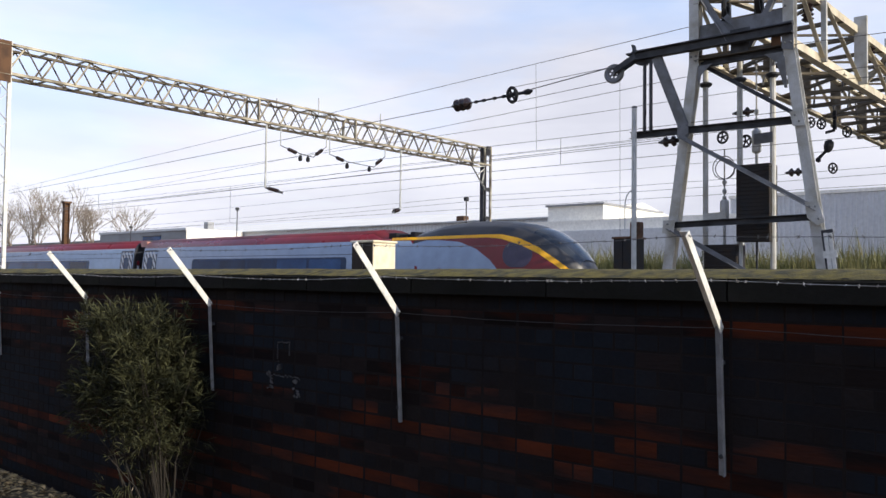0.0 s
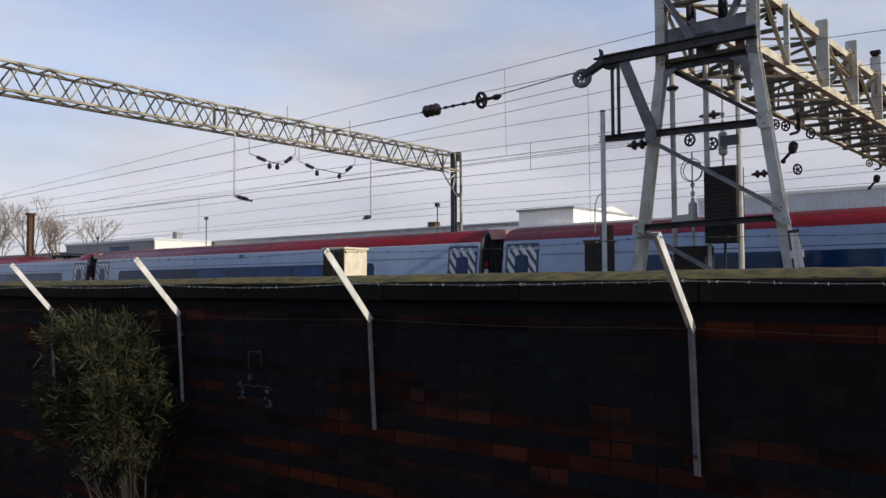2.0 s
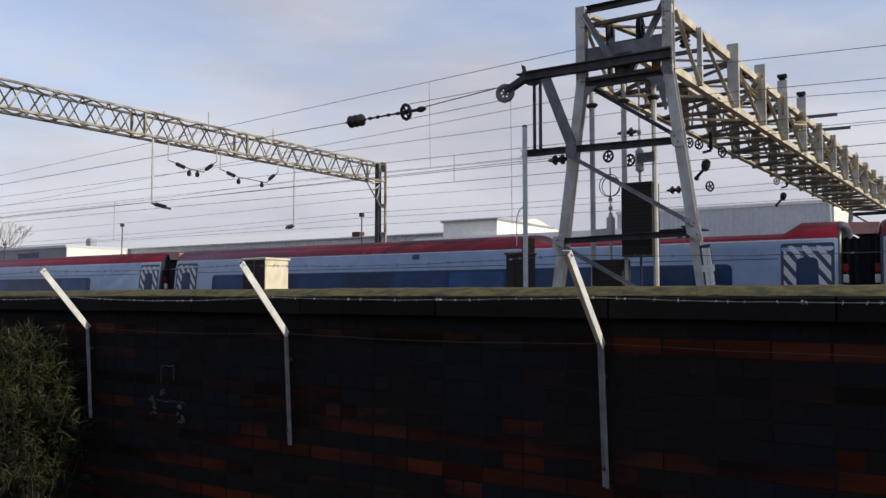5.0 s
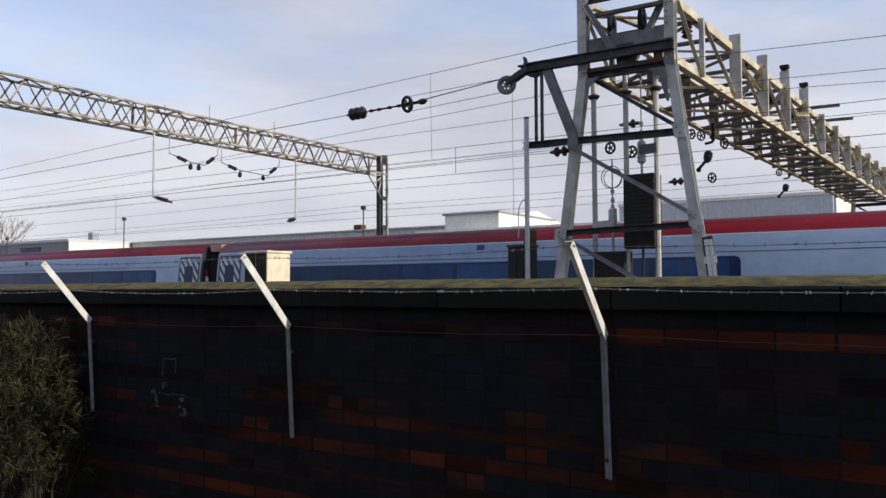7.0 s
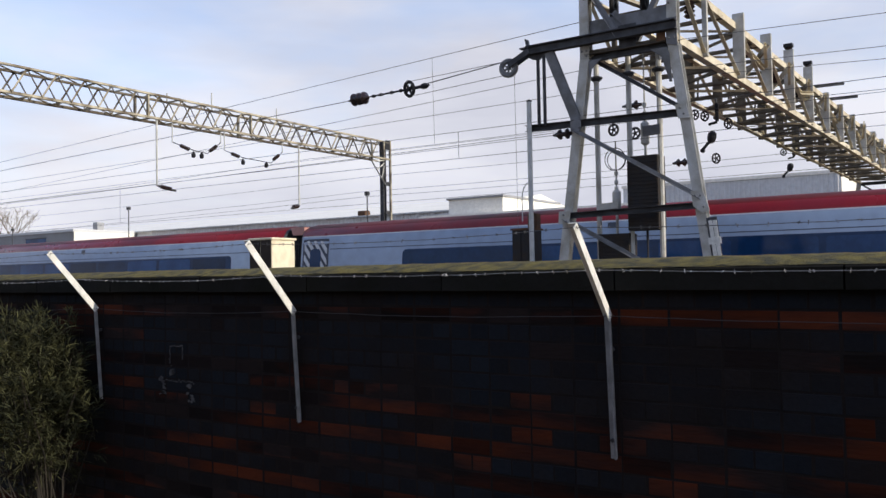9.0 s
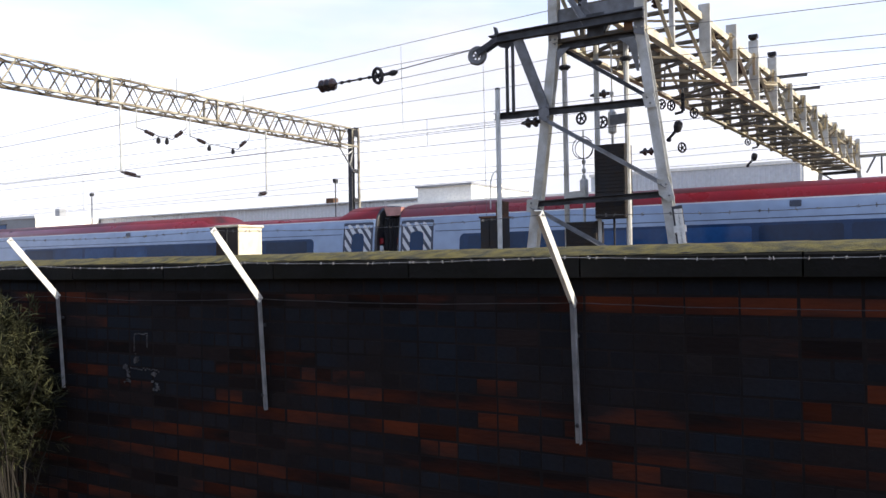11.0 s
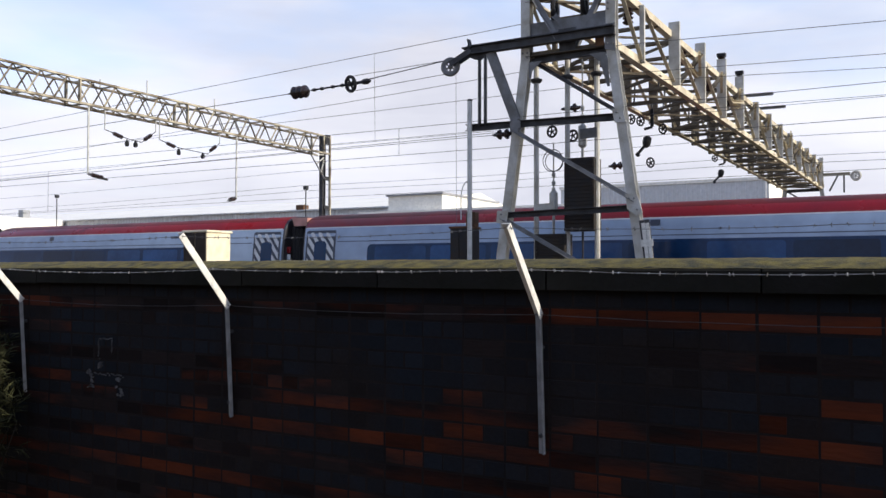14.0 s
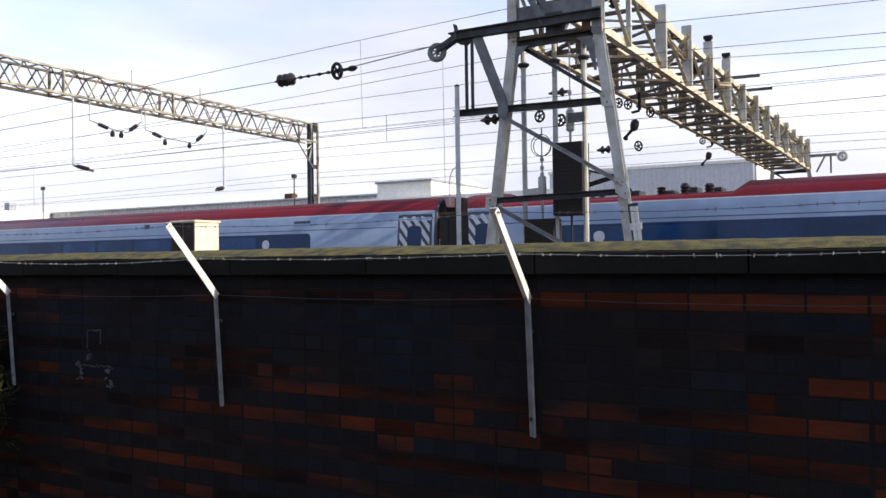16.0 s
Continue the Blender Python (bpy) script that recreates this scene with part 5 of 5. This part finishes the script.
add_sweep(link, WHEEL - way * 0.36, WHEEL, o_rect(0.03, 0.07))
add_lathe(link, WHEEL - way * 0.62, way, [(0, 0.015), (0.12, 0.075), (0.2, 0.07), (0.3, 0.03)], 8)
tagged(mesh_object("rigging_link", link, M_BLACK), "black rod and turnbuckle between insulator and wheel", "rigging")


def strain_insulator(c, d, n=3, r=0.15):
    bm = bmesh.new()
    prof = [(-0.1, 0.02)]
    for i in range(n):
        prof += [(i * 0.17, 0.05), (i * 0.17 + 0.05, r * 0.95), (i * 0.17 + 0.085, r), (i * 0.17 + 0.11, 0.05)]
    prof += [(n * 0.17 + 0.12, 0.02)]
    add_lathe(bm, c, d, prof, 14)
    return tagged(mesh_object("strain_insulator", bm, M_INSUL, smooth=True), "brown ribbed strain insulator in the overhead wire", "insulator", "strain insulators")


strain_insulator((-12.5, 15.712, 6.25), tuple(way), 3, 0.16)
tagged(wheel("equalising_wheel", tuple(WHEEL), (0.3, 1, 0.2), 0.17, 4, 0.042, M_BLACK), "black spoked equalising wheel on the wire", "pulley", "equalising wheels")
for x, y, z in ((-5.64, 22.0, 4.77), (-6.17, 22.0, 6.01), (-5.91, 22.0, 5.94), (-5.3, 22.0, 5.67), (-6.2, 34.0, 6.38)):
    tagged(wheel("equalising_wheel", (x, y, z), (0.5, 1, 0.2), 0.125, 5, 0.024, M_BLACK), "black spoked equalising wheel on the wire", "pulley", "equalising wheels")
for x, y, z, n in ((-6.72, 22.0, 4.74, 3), (-6.6, 18.0, 5.64, 2), (-7.2, 15.5, 4.7, 2)):
    strain_insulator((x, y, z), (1, 0, 0), n, 0.11)


def hanging_weight(x, y, z, top):
    g = empty("pulley_block", pose(x, y, z), "black pulley block hung under the boom", "pulley", "pulley blocks")
    bm = bmesh.new()
    add_sweep(bm, (0.2, 0, top - z), (0.2, 0, 0.42), o_rect(0.08, 0.08))
    add_sweep(bm, (0.2, 0, 0.4), (-0.02, 0, 0.36), o_rect(0.06, 0.06))
    part("hanger", bm, M_BLACK, g)
    bm = bmesh.new()
    add_lathe(bm, (0.05, 0, 0.0), (0.2, 0, 1), [(-0.16, 0.03), (-0.12, 0.09), (0.0, 0.12), (0.12, 0.11), (0.17, 0.04)], 12)
    part("block", bm, M_BLACK, g)
    bm = bmesh.new()
    add_sweep(bm, (0.02, 0, -0.08), (-0.2, 0, -0.3), o_rect(0.05, 0.07))
    add_lathe(bm, (-0.2, 0, -0.33), (0, 1, 0), [(-0.04, 0.06), (0.04, 0.06)], 10)
    part("hook", bm, M_BLACK, g)


hanging_weight(-5.79, 22.0, 5.34, 6.24)
hanging_weight(-6.02, 34.0, 5.75, 6.24)

# feeders that run the whole length, and wires anchored off at the portal
for y, z in ((21.9, 6.1), (25.1, 5.72), (25.1, 5.14), (25.3, 4.96)):
    for a, b in ((-180, -74), (-74, -20.3), (-20.3, -4.6), (-4.6, 60)):
        curve_wire("feeder_wire", [sag((a, y, z), (b, y, z), 0.05 if b - a < 40 else 0.3, 8)], 0.0068, M_WIRE, "thin dark feeder wire along the tracks", "overhead wire", "overhead wires")
for a, b in (((-4.6, 15.6, 6.3), (40, 22.9, 6.3)), ((-4.6, 17.2, 6.1), (40, 25.2, 6.1)), ((-4.6, 18.05, 6.1), (40, 29.7, 6.1)), ((-4.6, 15.95, 6.2), (-40, 21.2, 6.2)),
             ((-40, 18.0, 5.9), (-4.6, 18.0, 6.15)), ((-7.2, 15.5, 4.75), (-60, 16.4, 4.55)), ((-7.2, 15.5, 4.7), (-70, 15.5, 4.52))):
    curve_wire("anchor_wire", [[a, b]], 0.0065, M_WIRE, "thin dark wire anchored at the portal", "overhead wire", "overhead wires")


# ---- far buildings ----
def clad_wall(name, x0, x1, y, z0, z1, pitch, mat, parent, depth=0.05):
    """Ribbed sheet cladding facing the tracks."""
    bm = bmesh.new()
    n = int((x1 - x0) / pitch)
    prev = None
    for i in range(n + 1):
        for q, dy in ((0.0, 0.0), (0.45, 0.0), (0.55, depth), (0.95, depth)):
            x = x0 + (i + q) * pitch
            if x > x1:
                break
            col = (bm.verts.new((x, y + dy, z0)), bm.verts.new((x, y + dy, z1)))
            if prev:
                bm.faces.new((prev[0], col[0], col[1], prev[1]))
            prev = col
    return part(name, bm, mat, parent)


def warehouse():
    g = empty("warehouse", pose(-14.8, 66, GROUND), "large light grey corrugated warehouse", "building")
    clad_wall("cladding", -8.0, 7.3, -6.0, 0, 8.38, 0.34, M_GREY_B, g)
    part("wall", box(-8.0, -5.9, 0, 7.3, 3, 8.35), M_WHITE_B, g)
    part("roof_edge", box(-8.1, -6.06, 8.35, 7.4, 3.1, 8.58), M_WHITE_B, g)


def long_shed():
    g = empty("long_shed", pose(-70, 69.2, GROUND), "long low grey shed with a sunlit white roof", "building")
    clad_wall("cladding", -60.0, 27.0, 0.0, 0, 8.55, 0.5, M_GREY_B, g, 0.06)
    part("wall", box(-60.0, 0.1, 0, 27.0, 33, 8.5), M_GREY_B, g)
    bm = bmesh.new()
    add_sweep(bm, (-64.5, -0.25, 8.55), (27.2, -0.25, 8.55), [(0.0, 0.0), (-16.9, 2.65), (-33.8, 0.0)])
    bmesh.ops.recalc_face_normals(bm, faces=bm.faces[:])
    part("roof", bm, M_WHITE_B, g, "sunlit white sheet roof")
    part("gutter", box(-60, -0.35, 8.4, 27, -0.1, 8.53), M_GREY_B, g)
    part("roof_vent", soft_box(13.2, -0.2, 8.5, 14.3, 0.7, 9.1, 0.05, 1), M_RUST, g, "rusty box on the eaves")
    part("roof_vent", soft_box(-47.6, 7.6, 9.4, -46.4, 8.8, 11.2, 0.05, 1), M_DGREY_B, g)


def grey_block():
    g = empty("grey_block", pose(-108.4, 66, GROUND), "flat-roofed grey office block", "building")
    part("wall", box(-11, -6, 0, 12.45, 3, 8.25), M_DGREY_B, g)
    # thin pale sheet puts sunlight into the colour of the +x end
    part("end_wall", box(12.45, -5.98, 0, 12.5, 3, 8.25), M_WHITE_B, g, "cream end wall, lightened in colour for sun")
    part("parapet", box(-11.15, -6.15, 8.25, 12.55, 3.1, 8.58), M_GREY_B, g)
    win = part("window", box(1.5, -6.06, 6.6, 6.2, -5.9, 7.6), M_GLASS, g)
    part("frame", box(1.4, -6.1, 7.6, 6.3, -5.95, 7.7), M_STEEL_DK, win)


def low_block():
    g = empty("low_block", pose(-147, 72, GROUND), "low tan flat-roofed building beyond the tracks", "building")
    part("wall", box(-22, -6, 0, 22, 8, 7.7), M_TAN, g)
    part("parapet", box(-22.15, -6.15, 7.65, 22.15, 8.15, 7.95), M_DGREY_B, g)


def plant_room():
    g = empty("plant_room", pose(-36.55, 64, GROUND), "white roof plant room on a flat grey building", "building")
    part("wall", box(-5, -5, 0, 15, 20, 6.3), M_GREY_B, g)
    part("parapet", box(-5.2, -4.6, 6.25, 15.2, 20.2, 7.2), M_WHITE_B, g)
    part("plant_room_wall", box(-2.45, -3.9, 7.19, 3.0, 7, 8.52), M_WHITE_B, g)
    part("plant_room_roof", box(-2.6, -4.1, 8.52, 3.15, 7.2, 8.68), M_DGREY_B, g)


warehouse()
long_shed()
grey_block()
low_block()
plant_room()


# ---- lamp posts, far posts ----
def lamp_post(x, y, top):
    g = empty("yard_lamp", pose(x, y, GROUND), "slim grey yard lamp post with a small head", "lamp post", "yard lamp posts")
    bm = bmesh.new()
    add_sweep(bm, (0, 0, 0), (0, 0, top - GROUND), o_round(0.045, 8))
    part("post", bm, M_STEEL_DK, g)
    part("head", soft_box(-0.16, -0.15, top - GROUND, 0.16, 0.15, top - GROUND + 0.28, 0.04, 1), M_STEEL_DK, g)


lamp_post(-64.9, 46, 8.2)
lamp_post(-36.9, 46, 7.6)
lamp_post(-92.0, 50, 7.6)
old_post = empty("mast", pose(-65.5, 30, GROUND), "rust-brown steel mast beside the tracks", "mast")
bm = bmesh.new()
add_sweep(bm, (0, 0, 0), (0, 0, 7.68 - GROUND), o_ibeam(0.42, 0.42, 0.05), up=(0, 1, 0))
part("column", bm, M_RUST, old_post)
bm = bmesh.new()
add_box(bm, -0.3, -0.3, 7.63 - GROUND, 0.3, 0.3, 7.78 - GROUND)
part("cap", bm, M_RUST, old_post)
mast = empty("mast", pose(-77.0, 30, GROUND), "thin dark mast with a short arm", "mast")
bm = bmesh.new()
add_sweep(bm, (0, 0, 0), (0, 0, 6.6), o_round(0.08, 8))
add_sweep(bm, (0, 0, 6.2), (-2.5, 0, 6.8), o_round(0.05, 6))
part("column", bm, M_STEEL_DK, mast)


# ---- bare trees ----
def bare_tree(x, y, height, seed):
    rng = random.Random(seed)
    g = empty("bare_tree", pose(x, y, GROUND), "leafless winter tree with a fine spreading crown", "tree", "bare trees")
    trunk, crown = bmesh.new(), bmesh.new()

    def limb(bm, a, d, length, r, depth):
        b = a + d * length
        add_sweep(bm, a, b, o_round(r, 5 if depth > 1 else 3))
        if depth == 0:
            return
        for k in range(rng.choice((2, 3, 3)) + (1 if depth < 3 else 0)):
            n = (d + Vector((rng.uniform(-1, 1), rng.uniform(-1, 1), rng.uniform(-0.25, 0.7))) * 0.62).normalized()
            limb(crown, a.lerp(b, rng.uniform(0.55, 1.0)), n, length * rng.uniform(0.62, 0.84), r * 0.6, depth - 1)

    limb(trunk, Vector((0, 0, 0)), Vector((rng.uniform(-0.06, 0.06), 0, 1)).normalized(), height * 0.27, height * 0.011, 6)
    part("trunk", trunk, M_BARK, g)
    part("crown", crown, M_BARK, g)


for x, y, h, s in ((-141, 60, 22, 1), (-135, 62, 21, 2), (-125, 61, 20, 3), (-118, 63, 20, 4), (-150, 62, 20, 5), (-160, 64, 21, 6)):
    bare_tree(x, y, h, s)


# ---- weeds beyond the tracks ----
def weeds():
    rng = random.Random(12)
    vs, fs = [], []
    for i in range(70000):
        x = rng.uniform(-42, 12)
        y = rng.uniform(27.6, 33)
        d = 0.4 + 0.6 * noise.noise(Vector((x * 0.35, y * 0.4, 2)))
        base = GROUND + 1.9 * min(1, (y - 27.6) / 2.6)
        h = rng.uniform(0.5, 1.5) * (0.75 + 0.5 * d) + (0.7 if rng.random() < 0.06 else 0)
        w, a = rng.uniform(0.006, 0.017), rng.uniform(0, 6.28)
        lx, ly = rng.gauss(0, 0.22) * h, rng.gauss(0, 0.2) * h
        o = len(vs)
        cx, cy = math.cos(a) * w, math.sin(a) * w
        vs += [(x - cx, y - cy, base), (x + cx, y + cy, base), (x + lx * 0.45 + cx, y + ly * 0.45 + cy, base + h * 0.6), (x + lx * 0.45 - cx, y + ly * 0.45 - cy, base + h * 0.6), (x + lx, y + ly, base + h)]
        fs += [(o, o + 1, o + 2, o + 3), (o + 3, o + 2, o + 4)]
    me = bpy.data.meshes.new("weeds")
    me.from_pydata(vs, [], fs)
    me.materials.append(M_WEED)
    tagged(new("weeds", me), "tangle of dry grass and tall weeds on the far bank", "weeds", kind="stuff")
    bm = bmesh.new()
    add_sweep(bm, (-330, 27, GROUND), (230, 27, GROUND), [(-0.5, 0.0), (-3.3, 1.9), (-8, 1.9), (-14, 0.0)])
    bmesh.ops.recalc_face_normals(bm, faces=bm.faces[:])
    tagged(mesh_object("far_bank", bm, M_GROUND), "low earth bank beyond the tracks", "bank", kind="structure")


weeds()


# ---- bush against the wall ----
def bush():
    """Arching stems carry fans of narrow curved leaves; bare and gappy near the ground."""
    rng = random.Random(21)
    g = empty("bush", pose(-5.36, 2.95, GROUND), "straggling olive-green bush with narrow spiky leaves", "bush")
    stems, twigs = bmesh.new(), bmesh.new()
    vs, fs = [], []
    root, heart = Vector((0.3, 0.05, 0.0)), Vector((0.05, 0.05, 1.1))

    def roof(x):
        return 1.76 - 0.1 * abs(x + 0.2) if x < 0.18 else 1.7 - 1.5 * (x - 0.18)

    fans = []
    while len(fans) < 1500:
        x, y, z = rng.uniform(-0.48, 0.45), rng.uniform(-0.3, 0.33), rng.uniform(0.05, 1.9)
        edge = roof(x) + 0.09 * noise.noise(Vector((x * 6, y * 5, 1.0)))
        low = 0.86 - 0.1 * x + 0.15 * noise.noise(Vector((x * 4, y * 4, 6.0)))
        if z > edge or abs(x) > 0.47 - 0.12 * abs(z - 1.15) or (z < low and not (0.05 < x < 0.3 and rng.random() < 0.2)):
            continue
        if noise.noise(Vector((x * 3.2, y * 3, z * 3.2))) < -0.22 and rng.random() < 0.8:
            continue
        fans.append(Vector((x, y, z)))
    for i, c in enumerate(fans):
        out = (c - heart) * 0.9 + Vector((rng.gauss(0.1, 0.4), rng.gauss(-0.1, 0.3), rng.gauss(0.45, 0.35)))
        out.normalize()
        if i % 34 == 0:
            p = root + Vector((rng.uniform(-0.22, 0.2), rng.uniform(-0.1, 0.1), 0))
            mid = p.lerp(c, 0.55) + Vector((rng.uniform(-0.08, 0.08), 0, 0.12))
            add_sweep(stems, p, mid, o_round(0.006, 4))
            add_sweep(stems, mid, c + out * 0.05, o_round(0.004, 4))
        for k in range(rng.randint(8, 13)):
            d = (out + Vector((rng.gauss(0, 0.5), rng.gauss(0, 0.5), rng.gauss(0, 0.45)))).normalized()
            L, W = rng.uniform(0.045, 0.13) * (0.75 if c.z < 1.0 else 1.0), rng.uniform(0.0022, 0.0046)
            s = d.cross(Vector((rng.gauss(0, 1), rng.gauss(0, 1), rng.gauss(0, 1)))).normalized() * W
            bend = Vector((0, 0, -1)) * L * rng.uniform(0.05, 0.45)
            b0 = c + Vector((rng.gauss(0, 0.012), rng.gauss(0, 0.012), rng.gauss(0, 0.02)))
            pts = [b0, b0 + d * L * 0.35 + bend * 0.1, b0 + d * L * 0.7 + bend * 0.45, b0 + d * L + bend]
            for q in pts:
                q.y = min(q.y, 0.39)
                q.z = max(q.z, 0.01)
            o = len(vs)
            vs += [tuple(pts[0] - s * 0.5), tuple(pts[0] + s * 0.5), tuple(pts[1] - s), tuple(pts[1] + s), tuple(pts[2] - s * 0.8), tuple(pts[2] + s * 0.8), tuple(pts[3])]
            fs += [(o, o + 1, o + 3, o + 2), (o + 2, o + 3, o + 5, o + 4), (o + 4, o + 5, o + 6)]
    for k in range(14):                      # bare dead twigs at the foot
        p = Vector((rng.uniform(-0.45, 0.1), rng.uniform(-0.35, 0.0), 0.01))
        d = Vector((rng.gauss(0.1, 0.5), rng.gauss(0, 0.3), rng.uniform(0.3, 1.0))).normalized() * rng.uniform(0.2, 0.5)
        add_sweep(twigs, p, p + d, o_round(0.0035, 4))
        add_sweep(twigs, p + d * 0.6, p + d * 0.6 + Vector((rng.gauss(0, 0.1), rng.gauss(0, 0.05), rng.uniform(0.05, 0.14))), o_round(0.002, 3))
    tagged(part("twig", twigs, M_BARK, g, "bare pale dead twigs"), kind="stuff")
    tagged(part("stem", stems, M_STALK, g), kind="stuff")
    me = bpy.data.meshes.new("leaves")
    me.from_pydata(vs, [], fs)
    me.materials.append(M_LEAF)
    ob = new("leaves", me)
    ob.parent = g
    tagged(ob, kind="stuff")


bush()


# ---- small things at the wall's foot ----
def litter():
    rng = random.Random(31)
    vs, fs = [], []
    for i in range(11000):
        x, y = rng.gauss(-7.2, 2.2), 3.32 - abs(rng.gauss(0, 1.15))
        if noise.noise(Vector((x * 0.9, y * 1.1, 4.0))) < rng.uniform(-0.7, 0.1):
            continue
        z = GROUND + rng.uniform(0.004, 0.03)
        a, L, W = rng.uniform(0, 6.28), rng.uniform(0.015, 0.045), rng.uniform(0.008, 0.022)
        c, s = math.cos(a), math.sin(a)
        h = rng.uniform(0, 0.02)
        o = len(vs)
        vs += [(x - c * L, y - s * L, z), (x + s * W, y - c * W, z + h), (x + c * L, y + s * L, z + h * 0.6), (x - s * W, y + c * W, z + 0.004)]
        fs += [(o, o + 1, o + 2, o + 3)]
    me = bpy.data.meshes.new("leaf_litter")
    me.from_pydata(vs, [], fs)
    me.materials.append(M_LITTER)
    tagged(new("leaf_litter", me), "dry fallen leaves scattered at the wall's foot", "leaves", kind="stuff")


litter()
stump = soft_box(-4.93, 3.12, GROUND, -4.76, 3.3, 0.2, 0.015)
tagged(mesh_object("timber_stump", stump, M_TIMBER), "short cut timber post standing against the wall", "timber post")


PX, PZ = -4.2, 1.25


def paint_flakes():
    rng = random.Random(4)
    bm = bmesh.new()
    spots = []
    for k in range(9):                       # faint squared arch
        spots += [(PX - 0.062 + rng.uniform(-0.004, 0.004), PZ + 0.012 * k, 0.004), (PX + 0.062, PZ + 0.03 + 0.009 * k, 0.004)]
        spots.append((PX - 0.06 + 0.015 * k, PZ + 0.112 + rng.uniform(-0.004, 0.004), 0.005))
    for k in range(12):                      # bright splash under it
        spots.append((PX - 0.045 + rng.gauss(0, 0.012), PZ - 0.05 + rng.gauss(0, 0.018), rng.uniform(0.006, 0.014)))
    for k in range(16):                      # thin bar
        spots.append((PX - 0.1 + 0.018 * k, PZ - 0.115 + rng.gauss(0, 0.006), 0.005))
    for cx, cz, n in ((-0.16, -0.115, 9), (-0.13, -0.2, 11), (0.14, -0.21, 8), (0.12, -0.13, 4)):
        for k in range(n):
            spots.append((PX + cx + rng.gauss(0, 0.018), PZ + cz + rng.gauss(0, 0.018), rng.uniform(0.005, 0.014)))
    for x, z, r in spots:
        k = 6
        front = [bm.verts.new((x + r * rng.uniform(0.5, 1.3) * math.cos(2 * math.pi * i / k), WALL_Y - 0.0065, z + r * rng.uniform(0.4, 1.2) * math.sin(2 * math.pi * i / k))) for i in range(k)]
        back = [bm.verts.new((q.co.x, WALL_Y + 0.002, q.co.z)) for q in front]
        bm.faces.new(front)
        for i in range(k):
            bm.faces.new((front[i], back[i], back[(i + 1) % k], front[(i + 1) % k]))
    tagged(mesh_object("paint_mark", bm, M_CHIP), "faded flaking white paint marks on the brickwork", "paint mark", kind="stuff")


paint_flakes()
lay_coping()
lay_bricks()


# ---- what moves ----
def motions():
    run = [(0.0, 0.0), (1.0, 11.14), (2.0, 22.52), (3.0, 34.2), (4.0, 46.24), (5.0, 58.68), (6.0, 71.54), (7.0, 84.83), (8.0, 98.55),
           (9.0, 112.67), (10.0, 127.14), (11.0, 141.92), (12.0, 156.92), (13.0, 172.06), (14.0, 187.23), (15.0, 202.32), (16.0, 217.18)]
    walk(train, [(t, pose(-36.68 + d, TRAIN_Y, 0)) for t, d in run])


motions()
